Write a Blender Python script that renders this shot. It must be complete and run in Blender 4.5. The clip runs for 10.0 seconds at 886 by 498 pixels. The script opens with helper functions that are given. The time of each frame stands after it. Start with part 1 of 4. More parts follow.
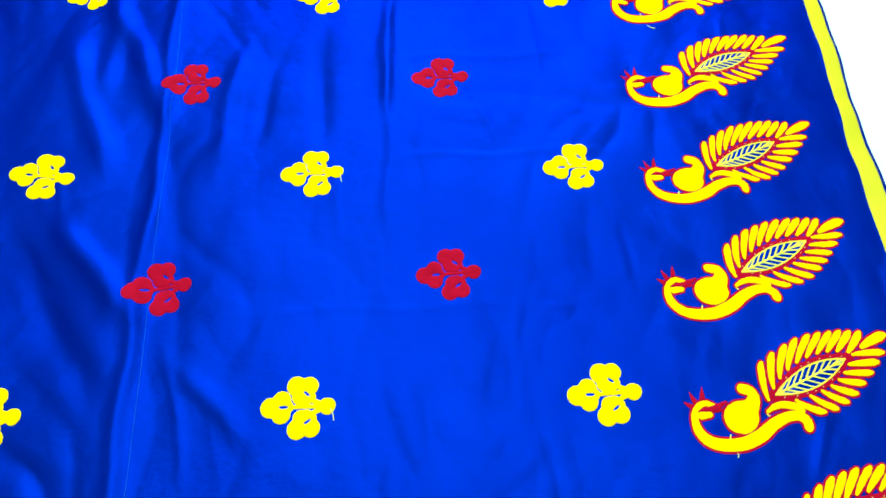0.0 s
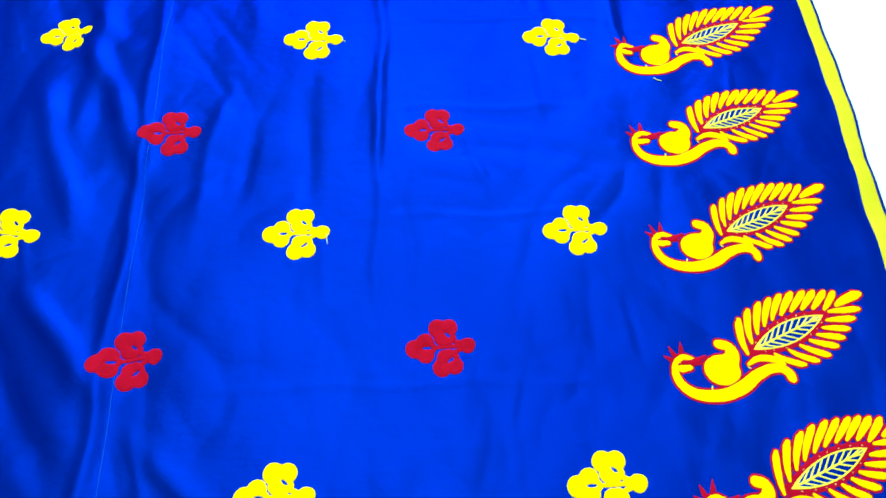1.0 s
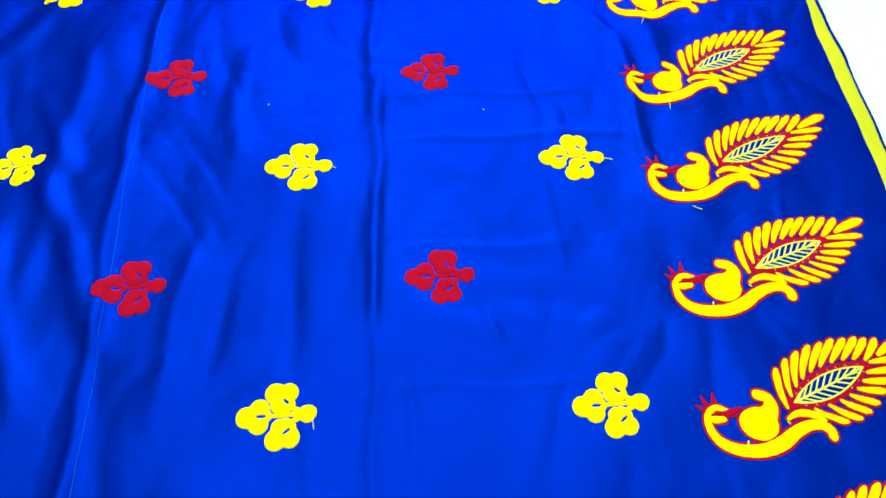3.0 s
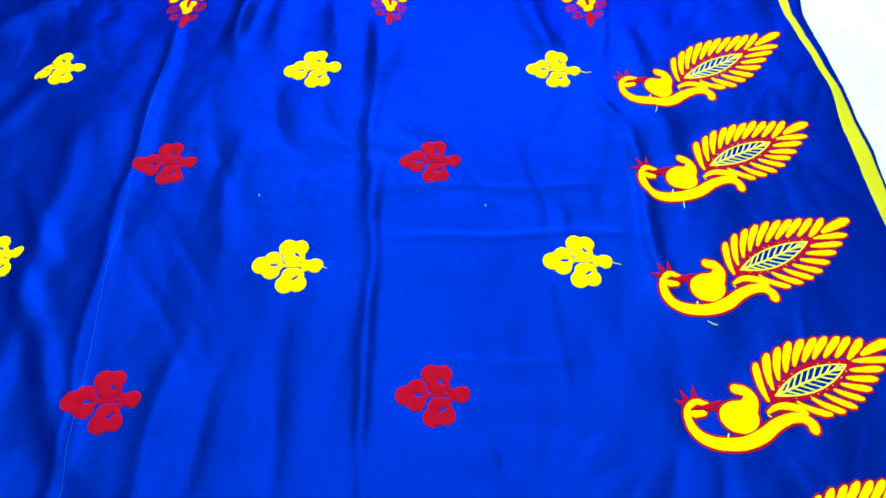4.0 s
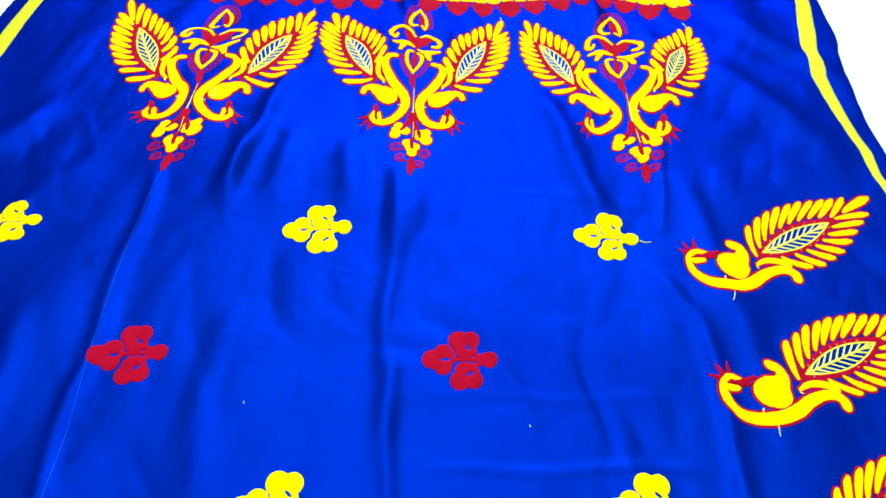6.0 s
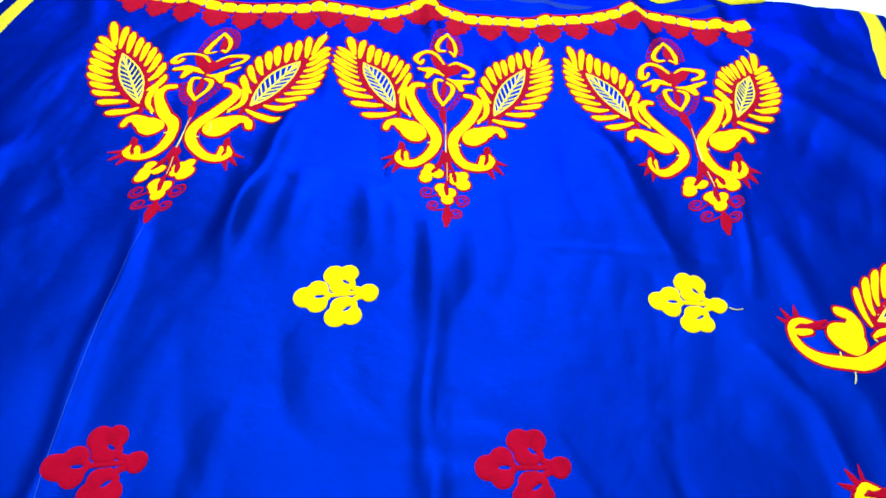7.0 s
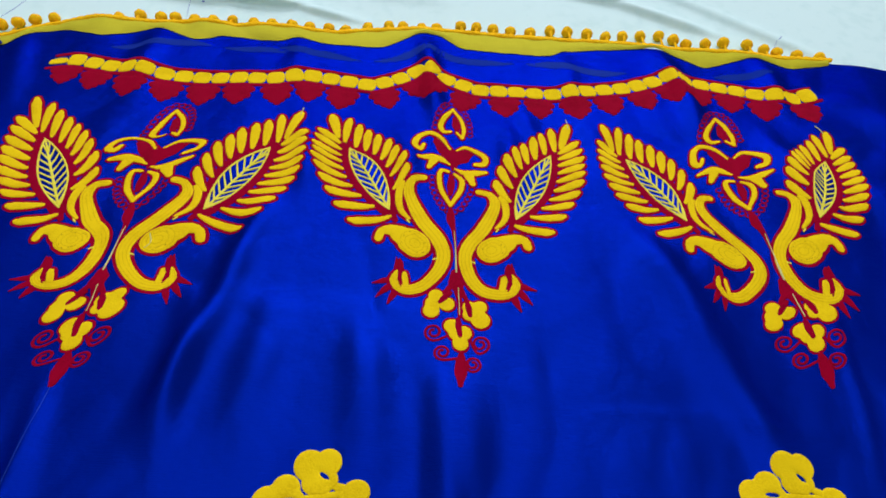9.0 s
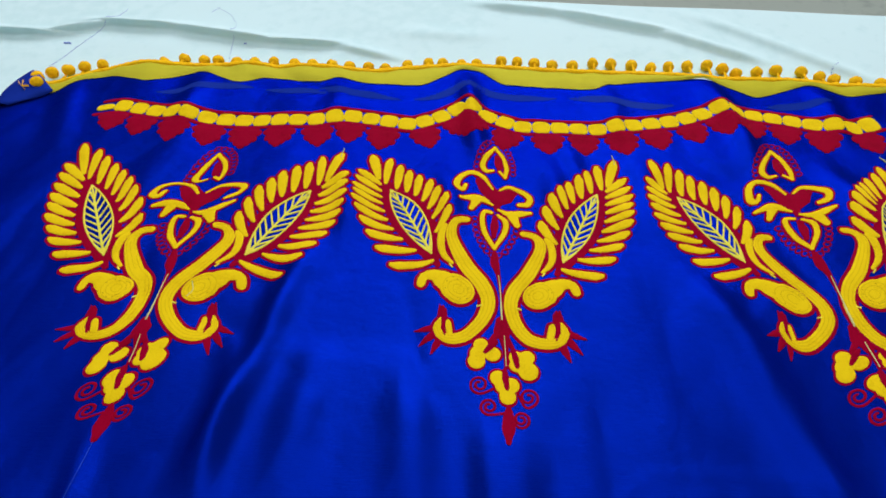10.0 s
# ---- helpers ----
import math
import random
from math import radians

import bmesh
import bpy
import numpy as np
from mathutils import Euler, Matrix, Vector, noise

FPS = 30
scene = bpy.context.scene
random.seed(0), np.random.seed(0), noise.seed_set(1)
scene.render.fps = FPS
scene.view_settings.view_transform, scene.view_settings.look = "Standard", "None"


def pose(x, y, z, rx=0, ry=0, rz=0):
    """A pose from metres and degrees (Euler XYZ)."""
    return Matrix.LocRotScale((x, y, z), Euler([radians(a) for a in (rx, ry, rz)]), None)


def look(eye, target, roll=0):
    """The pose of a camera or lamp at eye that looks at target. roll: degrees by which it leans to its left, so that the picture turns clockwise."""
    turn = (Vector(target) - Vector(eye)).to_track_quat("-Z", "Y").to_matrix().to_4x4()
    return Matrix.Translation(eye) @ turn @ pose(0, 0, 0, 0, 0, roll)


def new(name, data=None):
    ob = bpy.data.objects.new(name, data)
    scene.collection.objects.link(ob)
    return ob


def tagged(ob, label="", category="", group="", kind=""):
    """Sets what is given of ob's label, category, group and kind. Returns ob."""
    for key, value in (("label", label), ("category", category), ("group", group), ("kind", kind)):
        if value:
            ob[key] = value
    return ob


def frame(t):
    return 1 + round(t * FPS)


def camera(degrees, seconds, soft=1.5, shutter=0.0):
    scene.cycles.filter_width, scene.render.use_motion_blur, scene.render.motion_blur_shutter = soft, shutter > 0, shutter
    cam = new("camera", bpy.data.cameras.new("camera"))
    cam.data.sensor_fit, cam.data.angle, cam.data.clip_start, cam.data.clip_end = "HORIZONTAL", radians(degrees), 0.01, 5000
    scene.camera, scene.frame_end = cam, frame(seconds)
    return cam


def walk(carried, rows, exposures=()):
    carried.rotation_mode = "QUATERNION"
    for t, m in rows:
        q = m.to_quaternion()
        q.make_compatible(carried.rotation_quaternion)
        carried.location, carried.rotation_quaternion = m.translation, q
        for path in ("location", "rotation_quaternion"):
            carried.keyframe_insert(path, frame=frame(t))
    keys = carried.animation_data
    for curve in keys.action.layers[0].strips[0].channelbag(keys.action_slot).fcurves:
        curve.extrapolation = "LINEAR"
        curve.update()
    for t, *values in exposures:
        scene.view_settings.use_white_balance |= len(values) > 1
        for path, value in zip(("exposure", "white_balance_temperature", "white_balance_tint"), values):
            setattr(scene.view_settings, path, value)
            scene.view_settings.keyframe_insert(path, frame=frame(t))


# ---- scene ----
cam = camera(70.8, 10.0, soft=1.7)
PATH = [
    (0, (0.121, 0.17, 0.631), (0.127, 0.944, -1.213), 0.7),
    (0.5, (0.127, 0.2, 0.615), (0.141, 0.996, -1.22), 1.0),
    (1, (0.122, 0.244, 0.612), (0.147, 1.051, -1.217), 2.7),
    (1.5, (0.121, 0.289, 0.607), (0.14, 1.113, -1.215), 1.5),
    (2, (0.115, 0.341, 0.607), (0.16, 1.167, -1.213), 3.0),
    (3.3, (0.119, 0.448, 0.564), (0.121, 1.344, -1.223), 0.3),
    (3.5, (0.123, 0.475, 0.574), (0.117, 1.363, -1.218), 0.1),
    (4, (0.131, 0.52, 0.577), (0.109, 1.446, -1.195), 0.2),
    (4.5, (0.134, 0.562, 0.58), (0.047, 1.552, -1.156), -1.2),
    (5, (0.149, 0.592, 0.557), (0.073, 1.578, -1.182), 0.6),
    (5.5, (0.122, 0.65, 0.545), (0.083, 1.646, -1.189), 1.2),
    (5.7, (0.106, 0.68, 0.543), (0.085, 1.712, -1.17), 2.1),
    (6.8, (0.047, 0.785, 0.465), (0.069, 1.896, -1.198), 3.3),
    (7, (0.036, 0.805, 0.449), (0.064, 1.95, -1.19), 3.9),
    (7.5, (0.022, 0.846, 0.418), (0.103, 1.983, -1.225), 3.9),
    (8, (0.005, 0.904, 0.405), (0.101, 2.078, -1.211), 3.3),
    (8.5, (0.009, 0.941, 0.391), (0.087, 2.125, -1.219), 4.1),
    (9, (0.018, 0.963, 0.388), (0.077, 2.17, -1.206), 4.6),
    (9.5, (0.015, 0.968, 0.38), (0.033, 2.191, -1.202), 2.5),
    (10, (0.012, 0.987, 0.388), (-0.049, 2.242, -1.168), -0.3),
]
EXPOSURES = [(0.0, 0.66, 6500, -22), (2.0, 0.60, 6500, -24), (4.5, 0.40, 6500, -22), (5.7, 0.40, 6500, -18), (6.8, 0.33, 6500, 0), (7.6, 0.24, 6500, 4), (8.1, -0.36, 6500, 12), (8.6, -0.58, 6500, 16), (9.0, -0.94, 6500, 21), (10.0, -0.90, 6500, 21)]
walk(cam, [(t, look(eye, target, roll)) for t, eye, target, roll in PATH], EXPOSURES)

# ---- world, light, exposure ----
world = bpy.data.worlds.new("world")
scene.world = world
world.use_nodes = True
wn = world.node_tree.nodes
sky = wn.new("ShaderNodeTexSky")
sky.sky_type, sky.sun_disc = "NISHITA", False
sky.sun_elevation, sky.sun_rotation = radians(50), radians(70)
wn["Background"].inputs["Strength"].default_value = 0.1
world.node_tree.links.new(sky.outputs["Color"], wn["Background"].inputs["Color"])


def area_light(name, eye, target, w, h, power, colour):
    lamp = bpy.data.lights.new(name, "AREA")
    lamp.shape, lamp.size, lamp.size_y, lamp.energy, lamp.color = "RECTANGLE", w, h, power, colour
    ob = new(name, lamp)
    ob.matrix_world = look(eye, target)
    return ob


# daylight through an unseen window opening, and an unseen lamp panel added overhead
area_light("window_daylight", (0.15, 3.36, 1.62), (0.10, 1.2, 0.3), 2.5, 1.4, 98, (0.93, 0.98, 1.0))
# added overhead light, sized and placed to balance the silk's brightness
area_light("added_ceiling_light", (-0.10, 0.80, 2.50), (-0.10, 0.80, 0.0), 2.8, 2.4, 58, (0.95, 0.99, 1.0))


# ---- materials ----
def material(name, colour, rough=0.6, spec=0.4, sheen=0.0):
    m = bpy.data.materials.new(name)
    m.use_nodes = True
    b = m.node_tree.nodes["Principled BSDF"]
    b.inputs["Base Color"].default_value = (*colour, 1)
    b.inputs["Roughness"].default_value = rough
    b.inputs["Specular IOR Level"].default_value = spec
    b.inputs["Sheen Weight"].default_value = sheen
    return m, m.node_tree.nodes, m.node_tree.links, b


def add(nodes, kind, **values):
    n = nodes.new(kind)
    for key, value in values.items():
        n.inputs[key.replace("_", " ")].default_value = value
    return n


def mottled(m, nodes, links, b, dark, light, scale, detail=3.0):
    """Two scales of noise between two close colours."""
    co = nodes.new("ShaderNodeTexCoord")
    a = add(nodes, "ShaderNodeTexNoise", Scale=scale, Detail=detail)
    c = add(nodes, "ShaderNodeTexNoise", Scale=scale * 14, Detail=2.0)
    s = nodes.new("ShaderNodeMath")
    s.operation = "ADD"
    ramp = nodes.new("ShaderNodeValToRGB")
    ramp.color_ramp.elements[0].position, ramp.color_ramp.elements[1].position = 0.75, 1.25
    ramp.color_ramp.elements[0].color, ramp.color_ramp.elements[1].color = (*dark, 1), (*light, 1)
    half = nodes.new("ShaderNodeMath")
    half.operation = "MULTIPLY"
    half.inputs[1].default_value = 1.0
    links.new(co.outputs["Object"], a.inputs["Vector"])
    links.new(co.outputs["Object"], c.inputs["Vector"])
    links.new(a.outputs["Fac"], s.inputs[0])
    links.new(c.outputs["Fac"], s.inputs[1])
    links.new(s.outputs[0], half.inputs[0])
    links.new(half.outputs[0], ramp.inputs["Fac"])
    links.new(ramp.outputs["Color"], b.inputs["Base Color"])
    return co


def bump(nodes, links, b, source, strength, distance):
    n = add(nodes, "ShaderNodeBump", Strength=strength, Distance=distance)
    links.new(source, n.inputs["Height"])
    links.new(n.outputs["Normal"], b.inputs["Normal"])
    return n


def silk(name, dark, light, rough, metal):
    m, nodes, links, b = material(name, light, rough, 0.0, 0.0)
    b.inputs["Metallic"].default_value = metal
    b.inputs["Specular Tint"].default_value = (*[min(1, v * 1.3) for v in light], 1)
    co = nodes.new("ShaderNodeTexCoord")
    tone = add(nodes, "ShaderNodeTexNoise", Scale=4.0, Detail=1.0)
    ramp = nodes.new("ShaderNodeValToRGB")
    ramp.color_ramp.elements[0].position, ramp.color_ramp.elements[1].position = 0.3, 0.7
    ramp.color_ramp.elements[0].color, ramp.color_ramp.elements[1].color = (*dark, 1), (*light, 1)
    # threads of the weave, and soft crumples
    weft = add(nodes, "ShaderNodeTexNoise", Scale=1.0, Detail=2.0)
    stretch = nodes.new("ShaderNodeMapping")
    stretch.inputs["Scale"].default_value = (90.0, 2200.0, 90.0)
    crumple = add(nodes, "ShaderNodeTexNoise", Scale=24.0, Detail=4.0, Roughness=0.5)
    mix = nodes.new("ShaderNodeMath")
    mix.operation = "MULTIPLY_ADD"
    mix.inputs[1].default_value = 11.0
    for n in (tone, crumple, stretch):
        links.new(co.outputs["Object"], n.inputs["Vector"])
    links.new(tone.outputs["Fac"], ramp.inputs["Fac"])
    links.new(ramp.outputs["Color"], b.inputs["Base Color"])
    links.new(stretch.outputs["Vector"], weft.inputs["Vector"])
    links.new(crumple.outputs["Fac"], mix.inputs[0])
    links.new(weft.outputs["Fac"], mix.inputs[2])
    bump(nodes, links, b, mix.outputs[0], 0.42, 0.00055)
    return m


def thread(name, dark, light):
    m, nodes, links, b = material(name, light, 0.8, 0.04, 0.0)
    co = mottled(m, nodes, links, b, dark, light, 60.0)
    rows = add(nodes, "ShaderNodeTexVoronoi", Scale=820.0)
    links.new(co.outputs["Object"], rows.inputs["Vector"])
    bump(nodes, links, b, rows.outputs["Distance"], 0.26, 0.0005)
    return m


BLUE = silk("blue_silk", (0.0, 0.0122, 0.29), (0.0, 0.0164, 0.35), 0.39, 0.68)
LIME = silk("lime_satin", (0.50, 0.46, 0.026), (0.57, 0.53, 0.044), 0.5, 0.1)
YELLOW = thread("yellow_thread", (0.77, 0.53, 0.002), (0.86, 0.62, 0.004))
RED = thread("red_thread", (0.25, 0.0, 0.014), (0.31, 0.0, 0.020))
POM = thread("orange_yellow_wool", (0.92, 0.46, 0.004), (1.0, 0.58, 0.006))
OCHRE = thread("ochre_thread", (0.34, 0.19, 0.006), (0.46, 0.28, 0.010))
PALE = thread("pale_thread", (0.50, 0.52, 0.18), (0.62, 0.62, 0.26))
DEEP = thread("deep_yellow_thread", (0.60, 0.39, 0.002), (0.70, 0.47, 0.003))
EYE_THREAD = thread("pale_yellow_thread", (0.74, 0.66, 0.05), (0.84, 0.76, 0.08))
SELVEDGE = silk("greyed_blue_selvedge", (0.006, 0.026, 0.27), (0.014, 0.040, 0.32), 0.55, 0.2)
SEAM = thread("seam_thread", (0.01, 0.04, 0.40), (0.02, 0.07, 0.48))


def cotton(name, dark, light):
    m, nodes, links, b = material(name, light, 0.85, 0.2)
    co = mottled(m, nodes, links, b, dark, light, 5.0)
    weave = add(nodes, "ShaderNodeTexNoise", Scale=900.0, Detail=2.0)
    links.new(co.outputs["Object"], weave.inputs["Vector"])
    bump(nodes, links, b, weave.outputs["Fac"], 0.3, 0.0005)
    return m


SHEET = cotton("white_cotton", (0.58, 0.82, 0.82), (0.63, 0.86, 0.86))
FLOOR = cotton("grey_green_floor", (0.24, 0.29, 0.25), (0.30, 0.35, 0.30))
WALL = cotton("cream_wall_paint", (0.44, 0.43, 0.40), (0.50, 0.49, 0.46))


# ---- mesh helpers ----
def mesh_object(name, verts, faces, mat, parent=None, label="", smooth=True):
    me = bpy.data.meshes.new(name)
    me.from_pydata([tuple(v) for v in verts], [], faces)
    me.materials.append(mat)
    if smooth:
        me.polygons.foreach_set("use_smooth", [True] * len(me.polygons))
    me.update()
    ob = new(name, me)
    if parent:
        ob.parent = parent
    if label:
        tagged(ob, label=label)
    return ob


def box(name, lo, hi, mat, parent=None):
    bm = bmesh.new()
    bmesh.ops.create_cube(bm, size=1)
    for v in bm.verts:
        v.co = [lo[i] + (v.co[i] + 0.5) * (hi[i] - lo[i]) for i in range(3)]
    me = bpy.data.meshes.new(name)
    bm.to_mesh(me)
    bm.free()
    me.materials.append(mat)
    ob = new(name, me)
    ob.parent = parent
    return ob


def smoothstep(a, b, x):
    k = np.clip((x - a) / (b - a), 0, 1)
    return k * k * (3 - 2 * k)


# ---- the lie of the cloth: height over x, y ----
FOLDS = []


def fold(x0, y0, x1, y1, width, height, skew=0.0):
    FOLDS.append((x0, y0, x1, y1, width, height, skew))


# long lengthwise folds
fold(-0.221, 1.14, -0.226, 0.84, 0.007, 0.0034, 0.6)
fold(-0.226, 0.86, -0.200, 0.45, 0.007, 0.0028, 0.6)
fold(-0.205, 0.50, -0.180, 0.05, 0.008, 0.0030, 0.6)
fold(0.037, 1.16, 0.048, 0.84, 0.011, 0.0032, 0.8)
fold(0.048, 0.88, 0.050, 0.62, 0.006, 0.0021, -0.5)
fold(0.050, 0.80, 0.064, 0.44, 0.005, 0.0012, 0.4)
fold(0.022, 0.86, 0.024, 0.60, 0.012, -0.0016)
fold(0.291, 1.04, 0.336, 0.985, 0.006, 0.0030)
fold(0.336, 0.99, 0.350, 0.76, 0.007, 0.0035)
fold(0.345, 1.16, 0.395, 0.86, 0.012, 0.0025)
# cross creases
fold(0.07, 0.834, 0.335, 0.849, 0.0030, 0.0013)
fold(0.054, 0.898, 0.300, 0.905, 0.003, 0.0007)
fold(-0.11, 0.360, 0.307, 0.378, 0.003, 0.0005)
fold(0.067, 0.554, 0.333, 0.564, 0.003, 0.0007)
fold(0.06, 0.700, 0.29, 0.706, 0.003, 0.0007)
fold(0.12, 1.130, 0.30, 1.120, 0.003, 0.0006)
# slanting folds on the gathered side
fold(-0.313, 0.80, -0.197, 0.587, 0.012, 0.0050)
fold(-0.350, 0.72, -0.260, 0.52, 0.012, 0.0045)
fold(-0.310, 0.474, -0.199, 0.350, 0.011, 0.0050)
fold(-0.36, 0.45, -0.22, 0.26, 0.014, -0.0040)
fold(-0.155, 0.312, -0.060, 0.225, 0.009, 0.0028)
fold(-0.130, 0.72, -0.140, 0.52, 0.010, 0.0028)
fold(-0.090, 0.68, -0.100, 0.56, 0.008, -0.0020)
fold(-0.409, 0.943, -0.320, 1.140, 0.014, 0.0034)
fold(-0.349, 0.900, -0.256, 0.766, 0.010, 0.0030)
fold(-0.300, 0.98, -0.290, 0.62, 0.012, 0.0035)
fold(-0.149, 1.22, -0.138, 1.080, 0.008, 0.0035)
fold(-0.120, 0.96, -0.105, 0.78, 0.012, 0.0022)
fold(-0.040, 0.74, -0.020, 0.56, 0.010, -0.0022)
# folds below and between the medallions
fold(-0.105, 1.300, -0.150, 1.100, 0.010, 0.0062, 0.4)
fold(-0.085, 1.210, -0.100, 1.100, 0.013, 0.0040)
fold(-0.019, 1.200, -0.017, 1.080, 0.014, 0.0050)
fold(0.050, 1.150, 0.051, 1.050, 0.012, 0.0035)
fold(0.195, 1.290, 0.260, 1.090, 0.014, 0.0052, 0.4)
fold(-0.005, 1.40, 0.000, 1.31, 0.008, 0.0040)
fold(0.085, 1.41, 0.095, 1.33, 0.009, 0.0040)
fold(-0.095, 1.42, -0.085, 1.30, 0.010, 0.0046)
fold(0.165, 1.42, 0.175, 1.34, 0.009, 0.0036)
fold(0.335, 1.42, 0.36, 1.30, 0.011, 0.0042)
fold(-0.36, 1.22, -0.47, 1.10, 0.016, 0.0060)
fold(-0.30, 1.18, -0.42, 0.98, 0.014, -0.0018)
fold(0.40, 1.36, 0.53, 1.20, 0.018, 0.0045)
fold(0.44, 1.44, 0.58, 1.32, 0.014, 0.0035)
# puckers by the pompom end
fold(0.006, 1.535, 0.030, 1.400, 0.008, 0.0060)
fold(0.256, 1.54, 0.275, 1.40, 0.010, 0.0060)
fold(-0.265, 1.53, -0.255, 1.42, 0.012, 0.0045)
fold(0.358, 1.53, 0.372, 1.43, 0.010, 0.0045)
fold(-0.12, 1.52, -0.11, 1.45, 0.008, 0.0030)
fold(0.10, 1.45, 0.125, 1.36, 0.007, 0.0030)
fold(-0.40, 1.52, -0.36, 1.40, 0.012, 0.0040)
fold(0.15, 1.52, 0.16, 1.43, 0.008, 0.0028)

# short shallow creases all over
crease = random.Random(5)
for _ in range(44):
    x, y, long = crease.uniform(-0.46, 0.56), crease.uniform(0.02, 1.16), crease.uniform(0.05, 0.15)
    tilt = radians(crease.gauss(28 if x < -0.1 else 4 if x < 0.32 else -28, 14))
    fold(x, y, x - long * math.sin(tilt), y + long * math.cos(tilt), crease.uniform(0.0028, 0.0055), crease.choice((1, 1, -1)) * crease.uniform(0.0005, 0.0012), crease.uniform(-0.6, 0.6))

LATTICE = np.random.RandomState(7).rand(64, 64)


def soft_noise(x, y):
    """Smooth value noise between 0 and 1."""
    i, j = np.floor(x).astype(int), np.floor(y).astype(int)
    u, v = x - i, y - j
    u, v = u * u * u * (u * (6 * u - 15) + 10), v * v * v * (v * (6 * v - 15) + 10)
    a, b = LATTICE[i % 64, j % 64], LATTICE[(i + 1) % 64, j % 64]
    c, d = LATTICE[i % 64, (j + 1) % 64], LATTICE[(i + 1) % 64, (j + 1) % 64]
    return (a * (1 - u) + b * u) * (1 - v) + (c * (1 - u) + d * u) * v


def height(x, y):
    """Height of the cloth's upper side."""
    x, y = np.asarray(x, float), np.asarray(y, float)
    h = -0.0058 + 0.0011 * np.sin(11 * x + 5 * y + 1.0) + 0.0009 * np.sin(-7 * x + 17 * y) + 0.0006 * np.sin(31 * x + 9 * y + 0.5)
    left = smoothstep(0.05, -0.30, x)
    h = h + left * (0.0016 * np.sin(38 * x + 13 * y) + 0.0011 * np.sin(61 * x - 16 * y + 2))
    right = smoothstep(0.30, 0.42, x)
    h = h + right * (0.0006 * np.sin(75 * y + 40 * x) + 0.0016 * soft_noise(x * 34 + y * 9, y * 26 - x * 8) + 0.0014 * soft_noise(x * 11 + y * 9 + 5, y * 22 - x * 16))
    # flat facets with bent edges: upright ones in the middle, slanting ones on the gathered side
    wx, wy = soft_noise(x * 7 + 21, y * 6 + 3) - 0.5, soft_noise(x * 6 + 4, y * 7 + 31) - 0.5
    upright = soft_noise(x * 13 + 1.5 * wx + 0.2, y * 6.5 + x * 2.5 + 1.5 * wy)
    h = h + (0.0052 + 0.0014 * left) * np.sqrt((upright - 0.5) ** 2 + 0.0001)
    slant = soft_noise((x + 0.5 * y) * 14 + 1.8 * wy + 9, (y - 0.5 * x) * 7 + 1.4 * wx + 2)
    h = h + (0.0034 + 0.0036 * left) * np.sqrt((slant - 0.5) ** 2 + 0.0001)
    small = soft_noise((x - 0.3 * y) * 30 + 2.0 * wx, (y + 0.3 * x) * 19 + 2.0 * wy + 7)
    h = h + 0.0019 * np.sqrt((small - 0.5) ** 2 + 0.0002)
    h = h + 0.0026 * soft_noise(x * 9 + 40, y * 4 + 11) + 0.0007 * soft_noise(x * 38 + 3, y * 15 + x * 12)
    for x0, y0, x1, y1, w, a, skew in FOLDS:
        dx, dy = x1 - x0, y1 - y0
        n = math.hypot(dx, dy)
        s = ((x - x0) * dx + (y - y0) * dy) / n
        d = ((x - x0) * dy - (y - y0) * dx) / n + 0.0025 * np.sin(s * 42 + x0 * 90)
        k = smoothstep(-0.02, 0.05, s) * smoothstep(n + 0.02, n - 0.05, s)
        bell = np.exp(-(d / w) ** 2 * 0.7)
        h = h + 1.55 * a * k * bell * (1 + skew * np.tanh(d / w))
    return np.maximum(h, -0.0075 + 0.1 * (h + 0.0075))


# ---- outline of the cloth ----
def edge(points):
    ys, xs = np.array(points, float).T
    return lambda y: np.interp(y, ys, xs)


right_inner = edge([(-0.3, 0.620), (0.48, 0.610), (0.62, 0.603), (0.72, 0.602), (0.80, 0.598), (0.845, 0.597), (0.89, 0.594), (0.937, 0.589), (0.98, 0.586), (1.03, 0.584), (1.064, 0.584), (1.092, 0.582), (1.11, 0.579), (1.14, 0.574), (1.175, 0.566), (1.21, 0.559), (1.245, 0.556), (1.27, 0.549), (1.32, 0.541), (1.365, 0.532), (1.42, 0.532), (1.47, 0.540), (1.51, 0.546), (1.56, 0.550)])
right_band = edge([(-0.3, 0.028), (0.5, 0.026), (0.66, 0.021), (0.80, 0.0205), (0.90, 0.020), (0.99, 0.0225), (1.03, 0.021), (1.064, 0.017), (1.10, 0.012), (1.14, 0.011), (1.185, 0.0125), (1.215, 0.0115), (1.24, 0.0145), (1.265, 0.014), (1.31, 0.017), (1.37, 0.020), (1.44, 0.025), (1.51, 0.023), (1.56, 0.022)])
right_hem = edge([(-0.3, 0.003), (0.95, 0.003), (1.02, 0.004), (1.05, 0.005), (1.10, 0.007), (1.14, 0.012), (1.18, 0.011), (1.21, 0.015), (1.25, 0.018), (1.283, 0.020), (1.317, 0.023), (1.37, 0.026), (1.44, 0.026), (1.56, 0.008)])
left_inner = edge([(-0.3, -0.490), (1.1, -0.481), (1.26, -0.477), (1.39, -0.462), (1.45, -0.458), (1.56, -0.440)])
BAND = 0.023


def band(y):
    return right_band(y)


